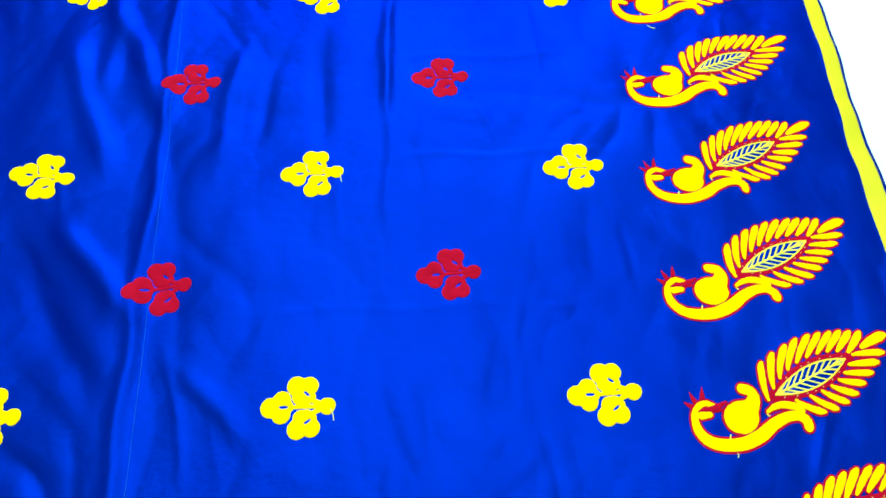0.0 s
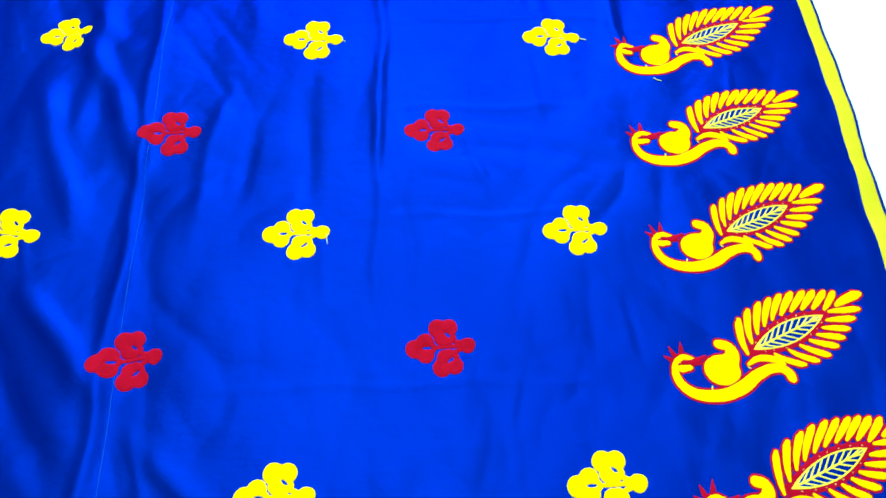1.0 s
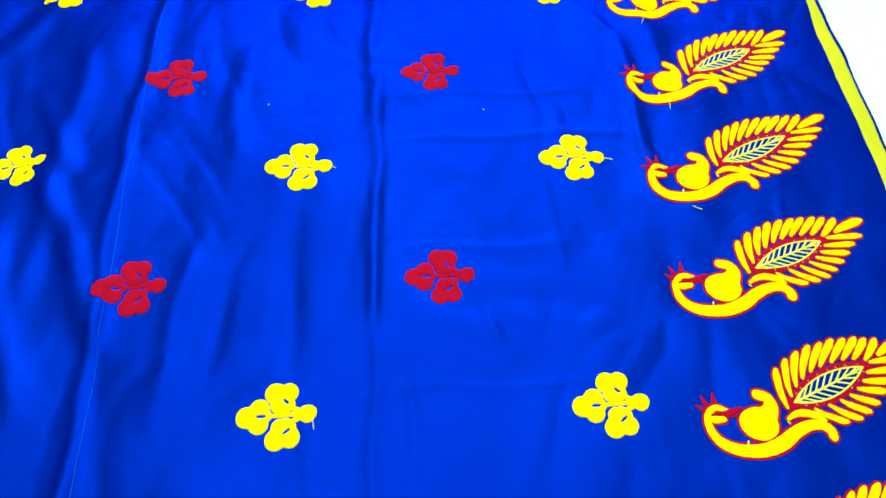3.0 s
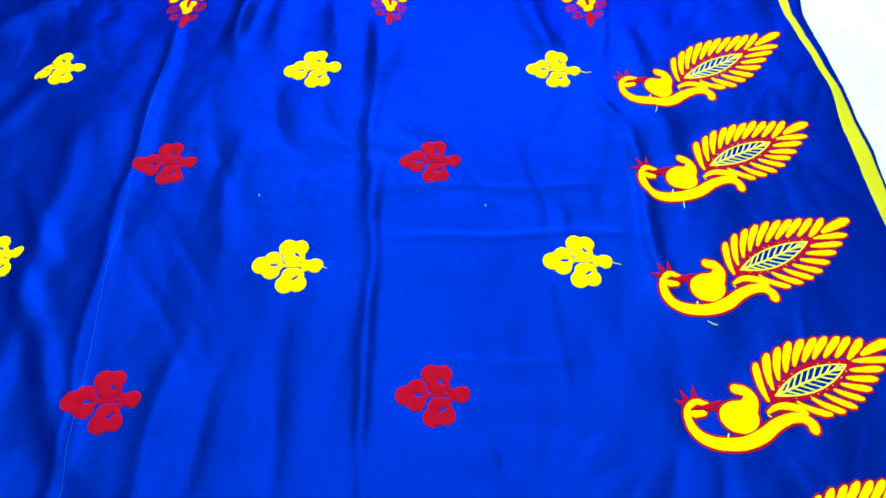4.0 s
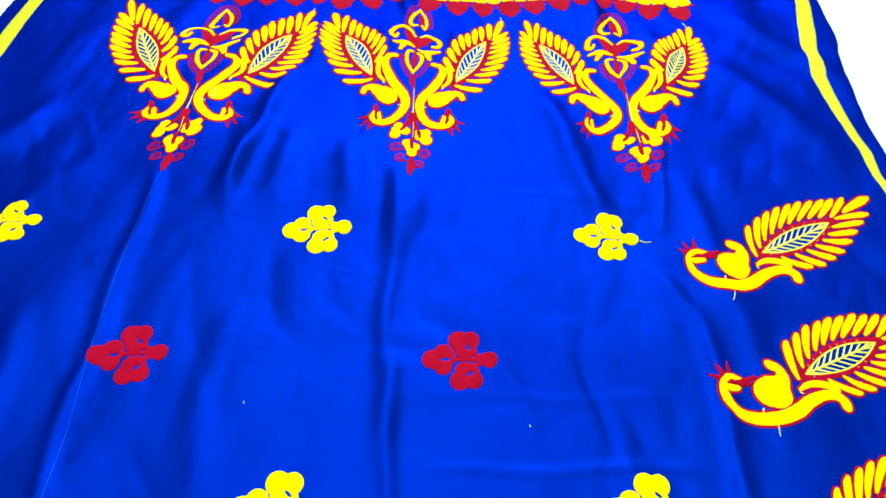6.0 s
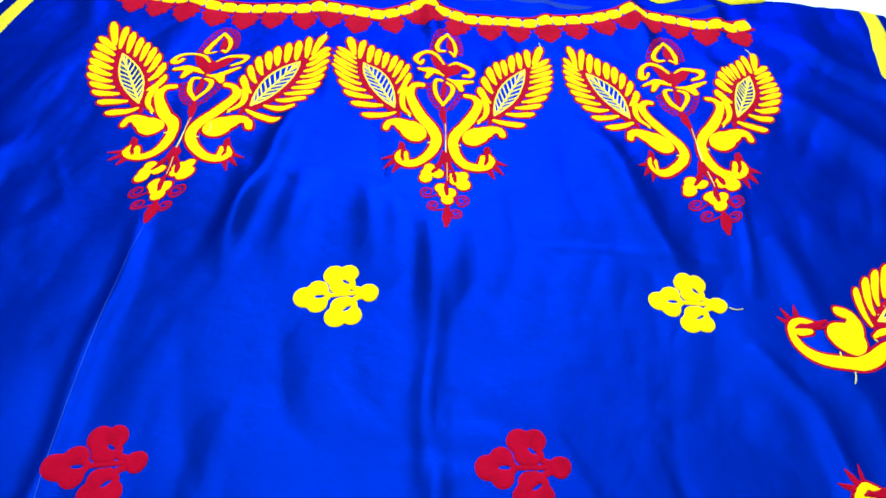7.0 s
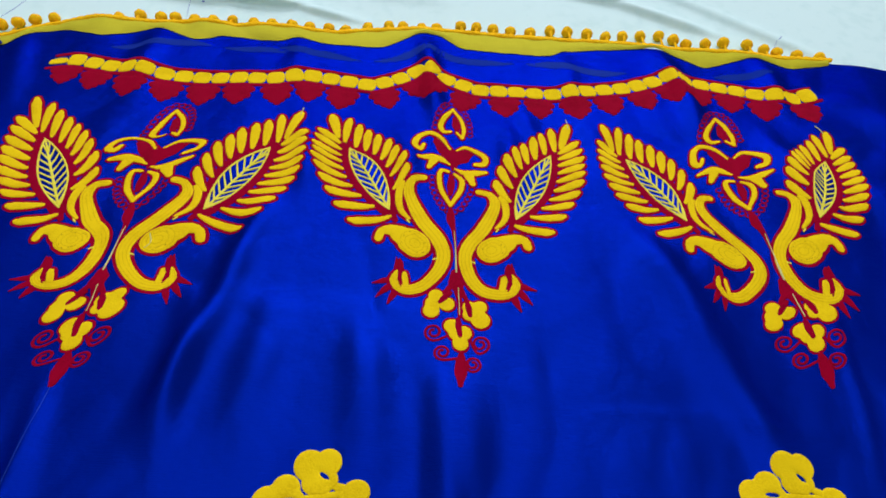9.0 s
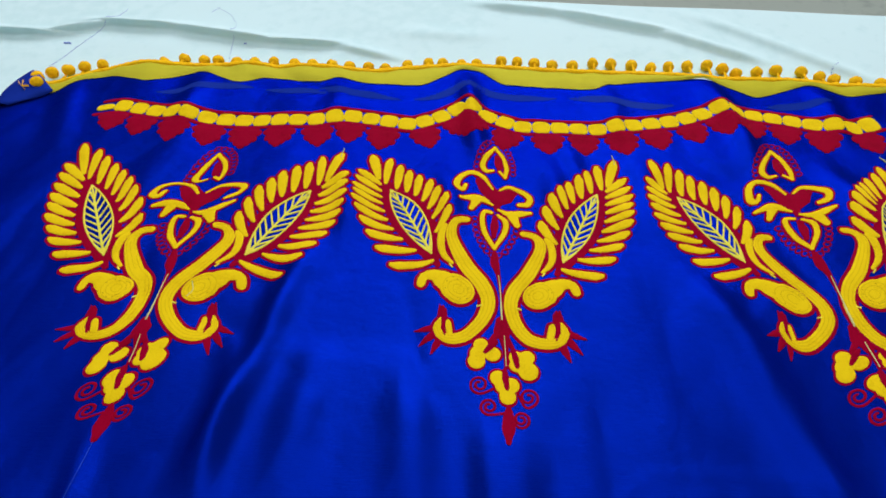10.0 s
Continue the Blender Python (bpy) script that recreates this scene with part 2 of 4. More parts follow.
def far_edge(x):
    return np.interp(x, [-0.56, -0.458, -0.446, -0.434, -0.427, -0.40, -0.378, -0.333, -0.243, -0.087, -0.005, 0.031, 0.113, 0.285, 0.343, 0.379, 0.434, 0.53, 0.60],
                     [1.455, 1.483, 1.526, 1.524, 1.500, 1.512, 1.528, 1.538, 1.538, 1.534, 1.545, 1.546, 1.541, 1.537, 1.538, 1.530, 1.527, 1.517, 1.502])


def outer_right(y):
    return right_inner(y) + band(y) + right_hem(y) + 0.0015 * np.sin(70 * y) * smoothstep(0.8, 1.2, y)


def outer_left(y):
    return left_inner(y) - BAND - 0.018 + 0.002 * np.sin(50 * y)


def sheet_mesh(name, x_low, x_high, y_low, y_high, nx, ny, lift, mat, parent, label=""):
    """A strip of cloth between two edges x(y), from y_low to the far limit y_high(x), with a turned-down rim."""
    u, v = np.meshgrid(np.linspace(0, 1, nx), np.linspace(0, 1, ny))
    y = y_low + v * (1.55 - y_low)
    x = x_low(y) + u * (x_high(y) - x_low(y))
    y = y_low + v * (y_high(x) - y_low)
    z = height(x, y) + lift
    rim = (u == 0) | (u == 1) | (v == 1)
    z = np.where(rim, z - 0.0015 - lift, z)
    verts = np.stack([x, y, z], -1).reshape(-1, 3)
    i = (np.arange(ny - 1)[:, None] * nx + np.arange(nx - 1)[None, :]).reshape(-1)
    faces = np.stack([i, i + 1, i + nx + 1, i + nx], -1).tolist()
    return mesh_object(name, verts.tolist(), faces, mat, parent, label)


# ---- the room that closes the place ----
floor = tagged(box("floor", (-2.2, -2.0, -0.050), (2.3, 3.3, -0.016), FLOOR), "plain grey-green floor under the white sheet", "floor", kind="structure")
ceiling = tagged(box("ceiling", (-2.3, -2.1, 2.6), (2.4, 3.4, 2.7), WALL), "plain cream ceiling", "ceiling", kind="structure")


def wall(name, lo, hi):
    return tagged(box(name, lo, hi, WALL), "plain cream painted wall", "wall", kind="structure")


wall("wall_west", (-2.3, -2.1, -0.05), (-2.2, 3.4, 2.6))
wall("wall_south", (-2.2, -2.1, -0.05), (2.3, -2.0, 2.6))
wall("wall_east", (2.3, -2.1, -0.05), (2.4, 3.4, 2.6))
wall("wall_north_sill", (-2.2, 3.3, -0.05), (2.3, 3.4, 0.90))
wall("wall_north_head", (-2.2, 3.3, 2.35), (2.3, 3.4, 2.6))
wall("wall_north_west", (-2.2, 3.3, 0.90), (-1.12, 3.4, 2.35))
wall("wall_north_east", (1.42, 3.3, 0.90), (2.3, 3.4, 2.35))
# unseen box added above the overhead area light
lamp = tagged(box("added_ceiling_lamp", (-1.53, -0.43, 2.52), (1.33, 2.03, 2.6), WALL), "unseen flat oblong lamp added on the ceiling", "ceiling lamp")

# ---- white sheet under the cloth ----
nx, ny = 480, 460
u, v = np.meshgrid(np.linspace(0, 1, nx), np.concatenate([np.linspace(0, 0.93, 260)[:-1], np.linspace(0.93, 1, 201)]))
X = -1.5 + 3.0 * u
Y = -1.2 + v * (1.697 - 0.030 * X + 0.0012 * np.sin(23 * X) + 1.2)


def sheet_height(x, y):
    h = 0.0 * x
    for x0, y0, x1, y1, w, a in ((-0.62, 1.612, -0.455, 1.606, 0.006, 0.011), (-0.47, 1.606, -0.40, 1.631, 0.006, 0.011), (-0.42, 1.633, -0.315, 1.626, 0.006, 0.012), (-0.33, 1.627, -0.205, 1.602, 0.006, 0.012),
                                 (-0.22, 1.604, -0.13, 1.598, 0.006, 0.010), (-0.14, 1.600, -0.07, 1.574, 0.007, 0.006), (0.03, 1.686, 0.13, 1.670, 0.008, 0.008), (0.11, 1.674, 0.24, 1.634, 0.008, 0.010),
                                 (0.22, 1.640, 0.32, 1.585, 0.008, 0.008), (0.28, 1.665, 0.43, 1.556, 0.009, 0.006), (-0.06, 1.625, 0.03, 1.618, 0.012, 0.003), (0.62, 1.5, 0.80, 0.9, 0.03, 0.006)):
        dx, dy = x1 - x0, y1 - y0
        n = math.hypot(dx, dy)
        s = ((x - x0) * dx + (y - y0) * dy) / n
        d = ((x - x0) * dy - (y - y0) * dx) / n + 0.006 * np.sin(s * 20 + x0) * min(1.0, n)
        h = np.maximum(h, a * smoothstep(-0.035, 0.03, s) * smoothstep(n + 0.035, n - 0.03, s) * np.exp(-(d / w) ** 2))
    return h


Z = sheet_height(X, Y) - 0.0095 + 0.0006 * np.sin(9 * X + 4 * Y)
Z = np.where(v == 1, -0.0155, Z)
Y = Y - 0.9 * sheet_height(X, Y)  # the pleats lean over towards the cloth
i = (np.arange(ny - 1)[:, None] * nx + np.arange(nx - 1)[None, :]).reshape(-1)
white_sheet = mesh_object("white_sheet", np.stack([X, Y, Z], -1).reshape(-1, 3).tolist(), np.stack([i, i + 1, i + nx + 1, i + nx], -1).tolist(), SHEET)
tagged(white_sheet, "wrinkled white cotton sheet spread on the floor", "sheet")

# ---- the embroidered cloth ----
saree = new("saree")
tagged(saree, "royal blue silk saree with yellow and red peacock embroidery", "saree")

sheet_mesh("cloth", outer_left, outer_right, -0.30, far_edge, 300, 480, 0.0, BLUE, saree)
sheet_mesh("border_strip", right_inner, lambda y: right_inner(y) + band(y), -0.30, lambda x: far_edge(x) - 0.001, 8, 480, 0.0012, LIME, saree, "yellow-green satin border strip")
sheet_mesh("border_strip", lambda y: left_inner(y) - BAND, left_inner, -0.30, lambda x: np.minimum(far_edge(x) - 0.012, 1.452), 8, 480, 0.0012, LIME, saree, "yellow-green satin border strip")


# ---- embroidery ----
def warped(m, bow=((0, 0), (0, 0), (0, 0)), pulls=(), soft=17):
    """The way from motif millimetres to the cloth in metres: a linear map, a bow over 100 mm, and local pulls (x, y, dx, dy) with a soft reach."""
    (a, b, c), (d, e, f) = m

    def lay(x, y):
        u, v = x / 100, y / 100
        px, py = a * x + b * y, d * x + e * y
        for (kx, ky), w in zip(bow, (u * u, u * v, v * v)):
            px, py = px + kx * w, py + ky * w
        for x0, y0, dx, dy in pulls:
            w = np.exp(-((x - x0) ** 2 + (y - y0) ** 2) / (2 * soft * soft))
            px, py = px + dx * w, py + dy * w
        return px / 1000 + c, py / 1000 + f
    return lay


class Stitch:
    """Gathers raised pieces in motif coordinates (mm), then lays them on the cloth by the map m."""

    def __init__(self, m):
        self.m, self.v, self.f = m, [], []

    def ribbon(self, points, widths, lift=0.5, thick=0.28, grow=0.0, step=3.0):
        p = np.array(points, float)
        w = np.array(widths, float) / 2
        ext = np.vstack([2 * p[0] - p[1], p, 2 * p[-1] - p[-2]])
        line, half = [], []
        for k in range(len(p) - 1):
            a, b, c, d = ext[k:k + 4]
            n = max(2, int(np.linalg.norm(c - b) / step))
            for t in np.arange(n) / n:
                line.append(0.5 * (2 * b + (c - a) * t + (2 * a - 5 * b + 4 * c - d) * t * t + (3 * b - a - 3 * c + d) * t ** 3))
                q = t * t * (3 - 2 * t)
                half.append(w[k] * (1 - q) + w[k + 1] * q)
        line, half = np.array(line + [p[-1]]), np.array(half + [w[-1]]) + grow
        tan = np.gradient(line, axis=0)
        tan /= np.linalg.norm(tan, axis=1)[:, None] + 1e-9
        caps = (0.99, 0.85, 0.5)
        head = [(line[0] - tan[0] * half[0] * k, half[0] * math.sqrt(1 - k * k), tan[0]) for k in caps]
        tail = [(line[-1] + tan[-1] * half[-1] * k, half[-1] * math.sqrt(1 - k * k), tan[-1]) for k in reversed(caps)]
        rows = head + list(zip(line, half, tan)) + tail
        base = len(self.v)
        for q, r, t in rows:
            side = np.array((-t[1], t[0]))
            for c, z in ((-1, 0.0), (-0.8, 0.8), (-0.35, 1.0), (0.35, 1.0), (0.8, 0.8), (1, 0.0)):
                e = q + side * r * c
                self.v.append((e[0], e[1], (lift + z * thick) if z else 0.15))
        for k in range(len(rows) - 1):
            for c in range(5):
                i = base + k * 6 + c
                self.f.append((i, i + 6, i + 7, i + 1))
        return self

    def blob(self, centre, outer, lift=0.5, thick=0.28, grow=0.0, hole=None, n=56):
        """A raised patch round centre with radius outer(angle); hole: a radius for a gap in its middle."""
        base = len(self.v)
        rings = ((1.0, 0.0), (0.93, 0.8), (0.75, 1.0), (0.4, 1.0), (0.1, 1.0), (0.0, 0.9 if hole is None else 0.0))
        for a in range(n):
            g = 2 * math.pi * a / n
            r1, r0 = outer(g) + grow, (hole(g) if hole else 0.0)
            for k, z in rings:
                r = r0 + (r1 - r0) * k
                self.v.append((centre[0] + r * math.cos(g), centre[1] + r * math.sin(g), (lift + z * thick) if z else 0.15))
        m = len(rings)
        for a in range(n):
            for k in range(m - 1):
                i, j = base + a * m + k, base + (a + 1) % n * m + k
                self.f.append((i, j, j + 1, i + 1))
        return self

    def done(self, name, mat, parent, label=""):
        q = np.array(self.v)
        lay = self.m if callable(self.m) else warped(self.m)
        x, y = lay(q[:, 0], q[:, 1])
        z = height(x, y) + q[:, 2] / 1000
        (x0, x1, x2), (y0, y1, y2) = lay(np.array((20.0, 21.0, 20.0)), np.array((30.0, 30.0, 31.0)))
        flip = (x1 - x0) * (y2 - y0) - (x2 - x0) * (y1 - y0) < 0
        faces = [tuple(reversed(k)) for k in self.f] if not flip else self.f
        return mesh_object(name, np.stack([x, y, z], -1).tolist(), faces, mat, parent, label)


def lobes(items):
    """Outline as the union of discs (x, y, r) seen from the origin."""
    def radius(g):
        best = 1.0
        cx, sy = math.cos(g), math.sin(g)
        for x, y, r in items:
            along = x * cx + y * sy
            off = abs(x * sy - y * cx)
            if off < r:
                best = max(best, along + math.sqrt(r * r - off * off))
        return best
    return radius


def lens(long, wide, turn):
    def radius(g):
        c, s = math.cos(g - turn), math.sin(g - turn)
        return 1 / math.sqrt((c / long) ** 2 + (s / wide) ** 2)
    return radius


def turned(x, y, scale, degrees, stretch=1.0):
    c, s = math.cos(radians(degrees)) * scale, math.sin(radians(degrees)) * scale
    return ((c * stretch, -s, x), (s * stretch, c, y))


def flower_motif(x, y, degrees, scale, mat, colour, stretch=1.0, squash=1.0):
    """Three-petalled sprig with a round bud, in chain stitch."""
    m = turned(x, y, scale, degrees, stretch)
    m = ((m[0][0], m[0][1] * squash, x), (m[1][0], m[1][1] * squash, y))
    stem = Stitch(m).ribbon([(-12, 0), (0, 0.3), (14, 1), (24, 1)], [4, 4, 4.5, 7], lift=0.4)
    stem.ribbon([(3, 9), (9, 6), (20, 2)], [4, 5, 6], lift=0.42).ribbon([(4, -9), (10, -5), (20, 0)], [4, 5, 6], lift=0.44)
    motif = stem.done("flower_motif", mat, saree, colour + " chain-stitched three-petal sprig")
    out = lobes([(-13, -0.5, 10), (-2, 6.5, 9.3), (-2, -7, 9.3), (4, 0, 6)])
    Stitch(m).blob((-20, 0), out, hole=lens(4.6, 1.5, 0)).done("petal", mat, motif)
    up = lobes([(-10, 7.5, 10), (2, 8, 9.2), (-6, -3, 8.5), (-1, -5, 7), (3, -3, 6)])
    Stitch(m).blob((2, 13), up, lift=0.53, hole=lens(3.8, 1.4, -0.7)).done("petal", mat, motif)
    down = lobes([(-9.5, -7.5, 9.8), (3.5, -6, 9.2), (-6, 3, 8.5), (-1, 5, 7), (3, 3, 6)])
    Stitch(m).blob((4, -14), down, lift=0.56, hole=lens(4.2, 1.3, 0.6)).done("petal", mat, motif)
    Stitch(m).blob((22.5, 1), lambda g: 8.4 + 0.3 * math.sin(3 * g), lift=0.59, n=32).done("bud", mat, motif)
    return motif


SIDE = dict(
    body=([(-26.4, 12.3), (-35.8, 15), (-45, 9), (-48.3, -2), (-45, -15), (-35, -24.3), (-19, -27.8), (3.3, -25.2), (23.7, -15.8), (40.4, -3.2), (57.2, 5.2), (70.8, 6.3), (77.8, 1.0), (78.7, -4)],
          [6.2, 6.8, 7.4, 8.6, 11, 12.8, 13.8, 14.4, 14.6, 13, 11.3, 10.6, 11.2, 11.2]),
    jaw=([(-31.5, 3.1), (-40.5, 1.5)], [6.9, 8.8]),
    hook=([(12, 8), (19.5, 20), (17.5, 29.5), (7.5, 32)], [24, 16.5, 12, 11.5]),
    wing=((3.8, 1.7), [(0, 0, 17.6), (4, 1.5, 16.8), (-4, -0.8, 16.2)]),
    eye=((46.2, 27.6), (133.5, 70.8), 11.3, 11.6),
    up=((35.6, 63.5), (79, 103.4), (124.9, 102.6), (158.7, 102.9)), up_root=((37.1, 20.8), (56.6, 62), (99.1, 81.8), (138.6, 78.3)), up_count=10, up_wide=8.3,
    low=((100.3, 11.8), (138.1, 17.5), (160.9, 56.9), (182.9, 81.4)), low_root=((67.2, 23.1), (110.3, 35.7), (129, 48.2), (142.3, 76.1)), low_count=8, low_wide=7.6,
    extra=[((154.6, 84.6), (188.6, 102), 11.0, 0.03), ((34, 9.5), (77, 12.5), 8.6, 0.15)],
    plumes=[((-46, 8.5), (-58.5, 15)), ((-44, 12), (-51.5, 26)), ((-38, 14), (-37, 32))], beak=[(-43.5, 6.2), (-34, 9.2), (-25.5, 9.7), (-12, 17)], beak_wide=[1.8, 3.8, 9.0, 3.5], fork=[(-27.6, 7.1), (-17, 8.5)],
    ties=[((-11, -17), (-12, -21)), ((34, 6.5), (36, 5))], edge=2.0, band=2.6, knots=True, rows=False)
PAIRED = dict(
    body=([(18.8, 87), (27.1, 85), (31.8, 72.5), (21.6, 47.3), (10.3, 30.7), (6.5, 16.3), (10.2, -0.6), (18.8, -12), (30.3, -15.4), (40.4, -13.4), (45.4, -5.9), (42.6, 0.7)],
          [6.3, 6.8, 9.8, 12.4, 12.0, 10.8, 10.6, 10.2, 9.7, 7.9, 6.8, 4.8]),
    jaw=([(34.2, -10.6), (36.2, -1.6)], [5.8, 5.8]),
    hook=([(29.7, 27), (38.6, 32.8), (46.7, 37.6), (53.9, 36.2), (56.3, 29.8)], [21.5, 17, 11, 8, 7]),
    wing=((26.6, 25), [(0.6, 0, 11.6), (4, 2.3, 11.4), (0, -0.6, 11.2)]),
    eye=((48.8, 59.1), (83.2, 134.2), 11.4, 9.6),
    up=((32.3, 101.4), (40.3, 143.2), (66.8, 150.2), (87.3, 173.7)), up_root=((44.6, 78), (48.6, 118.2), (64.4, 127.5), (88.2, 142)), up_count=8, up_wide=7.9,
    low=((79.4, 46), (117.7, 103.7), (114.6, 125.1), (111.7, 156.6)), low_root=((47.1, 51.6), (94.4, 82.6), (86.9, 115.3), (92.2, 140.1)), low_count=10, low_wide=7.8,
    extra=[((94.4, 147), (104.2, 180), 9.0, 0.0), ((31.7, 47.2), (37.1, 84), 6.6, -0.17)],
    plumes=[((45.5, -5.5), (60, -10)), ((45.5, -10), (56, -22.8)), ((41, -13.5), (47.4, -29)), ((42, -1), (42.5, 13))], beak=[(38.5, -12), (40.6, -6), (40, 0.7), (40, 11)], beak_wide=[1.6, 2.2, 5.5, 3.0], fork=[(39, 1), (38.5, 9)],
    ties=[((11, 14), (14, 13)), ((33.5, 47), (31.5, 44.5))], edge=2.1, band=3.0, knots=False, rows=True)


def arc(points, t):
    """A point on the cubic arc with these four poles."""
    a, b, c, d = (np.array(p, float) for p in points)
    return a * (1 - t) ** 3 + 3 * b * t * (1 - t) ** 2 + 3 * c * t * t * (1 - t) + d * t ** 3


def barb(st, b, lift, thick, grow):
    """One slender leaf from root to end, bowed a little."""
    root, end, w, bend = np.array(b[0], float), np.array(b[1], float), b[2], b[3]
    d = end - root
    n = np.array((-d[1], d[0]))
    st.ribbon([root + d * 0.03, root + d * 0.25 + n * bend * 0.8, root + d * 0.5 + n * bend, root + d * 0.8 + n * bend * 0.6, end - d * 0.07],
              [w * 0.46, w * 0.78, w * 0.96, w * 1.03, w * 0.66], lift, thick, grow)
    return st


def peacock_motif(m, parent, s):
    """A peacock seen from the side: curled body, paisley wing, crest and a large eyed tail feather, edged in red."""
    e0, e1 = np.array(s["eye"][0], float), np.array(s["eye"][1], float)
    axis = (e1 - e0) / np.linalg.norm(e1 - e0)
    side = np.array((-axis[1], axis[0]))

    def rim(t, k, more=0.0):
        half = s["eye"][2] if k > 0 else s["eye"][3]
        return e0 + (e1 - e0) * t + side * (k * (half * math.sin(math.pi * min(1, max(0, t))) ** 0.85 + more))

    barbs = []
    for k, which in ((1, "up"), (-1, "low")):
        n = s[which + "_count"]
        for i in range(n):
            t = i / (n - 1)
            end, root = arc(s[which], t), arc(s[which + "_root"], t)
            barbs.append((root, end + np.array((random.uniform(-0.8, 0.8), random.uniform(-0.8, 0.8))), s[which + "_wide"] * random.uniform(0.95, 1.05), 0.06 * k * (1 - 1.2 * t)))
    barbs += s["extra"]
    g = s["edge"]
    outline = lobes(s["wing"][1])
    motif = new("peacock_motif")
    motif.parent = parent
    tagged(motif, label="yellow peacock embroidery edged in red")
    Stitch(m).ribbon(*s["body"], lift=0.24, thick=0.16, grow=g).ribbon(*s["jaw"], lift=0.25, thick=0.16, grow=g).done("body_edging", RED, motif)
    Stitch(m).blob(s["wing"][0], outline, lift=0.26, thick=0.16, grow=g).ribbon(*s["hook"], lift=0.22, thick=0.16, grow=g).done("wing_edging", RED, motif)
    for k, b in enumerate(barbs):
        barb(Stitch(m), b, 0.18 + 0.012 * (k % 4), 0.14, g).done("barb_edging", RED, motif)
    band, w = Stitch(m), s["band"]
    for k in (1, -1):
        band.ribbon([rim(t, k, w) for t in np.linspace(-0.05, 1.05, 12)], [w * 2.6] * 12, 0.27, 0.14)
    band.ribbon([e0 - axis * 13, e0 - axis * 2], [5, 8], 0.26, 0.14).ribbon([e1, e1 + axis * 14], [9, 7], 0.26, 0.14)
    band.done("eye_edging", RED, motif)
    # small pale knots along the red band
    for k in (1, -1) if s["knots"] else ():
        for t in np.linspace(0.08, 0.95, 8):
            if random.random() < 0.7:
                c = rim(t + random.uniform(-0.03, 0.03), k, w * 1.1)
                Stitch(m).ribbon([c, c + axis * 0.8], [0.9, 0.8], 0.42, 0.2).done("stitch_knot", PALE, motif)

    Stitch(m).ribbon(*s["body"]).ribbon(*s["jaw"], lift=0.52).done("body", YELLOW, motif)
    Stitch(m).blob(s["wing"][0], outline).ribbon(*s["hook"], lift=0.51).done("wing", YELLOW, motif)
    # rows of chain stitch that follow the wing and the neck
    if s["rows"]:
        for k in (0.3, 0.55, 0.8):
            turns = np.linspace(0, 2 * math.pi, 25)
            Stitch(m).ribbon([(s["wing"][0][0] + k * outline(a) * math.cos(a), s["wing"][0][1] + k * outline(a) * math.sin(a)) for a in turns], [0.55] * 25, 0.74, 0.08).done("couched_thread", DEEP, motif)
        spine, wide = np.array(s["body"][0], float), np.array(s["body"][1], float)
        way = np.gradient(spine, axis=0)
        way /= np.linalg.norm(way, axis=1)[:, None]
        for k in (-0.26, 0.0, 0.26):
            row = spine + np.stack([-way[:, 1], way[:, 0]], -1) * (wide * k)[:, None]
            Stitch(m).ribbon(row.tolist(), [0.5] * len(row), 0.74, 0.08).done("couched_thread", DEEP, motif)
    # a few darker stitches inside the wing
    dots = Stitch(m)
    for k in range(22):
        a = 2 * math.pi * k / 22
        r = outline(a) * random.uniform(0.55, 0.75)
        c, d = s["wing"][0][0] + r * math.cos(a), s["wing"][0][1] + r * math.sin(a)
        if random.random() < 0.4:
            dots.ribbon([(c, d), (c - 0.9 * math.sin(a), d + 0.9 * math.cos(a))], [0.7, 0.7], 0.68, 0.12)
    dots.done("stitch_line", OCHRE, motif)
    for a, b in s["ties"]:
        Stitch(m).ribbon([a, b], [1.5, 1.3], 0.5, 0.2).done("tie_stitch", EYE_THREAD, motif)
    for base, end in s["plumes"]:
        Stitch(m).ribbon([base, ((base[0] + end[0]) / 2, (base[1] + end[1]) / 2), end], [6.5, 5.5, 1.2], 0.3, 0.2).done("crest_plume", RED, motif)
    Stitch(m).ribbon(s["beak"], s["beak_wide"], 0.62, 0.25).ribbon(s["fork"], [5.0, 3.0], 0.5, 0.2).done("beak", RED, motif)
    for b in barbs:
        barb(Stitch(m), b, 0.5, 0.28, 0.0).done("feather_barb", YELLOW, motif)
    # open eye of the feather: blue cloth showing between a yellow rim and veins
    eye = Stitch(m)
    for k in (1, -1):
        eye.ribbon([rim(t, k) for t in np.linspace(0, 1, 13)], [1.6] * 13, 0.45, 0.25)
    for i in range(9):
        t = 0.04 + 0.84 * i / 9
        for k in (1, -1):
            eye.ribbon([e0 + (e1 - e0) * t, rim(min(0.98, t + 0.15), k)], [1.7, 1.4], 0.38, 0.25)
    eye.ribbon([e0 + (e1 - e0) * t for t in (0, 0.35, 0.7, 1)], [2.1, 2.1, 1.9, 1.4], 0.42, 0.25)
    eye.done("feather_eye", EYE_THREAD, motif, "pale yellow veined eye of the tail feather")
    return motif


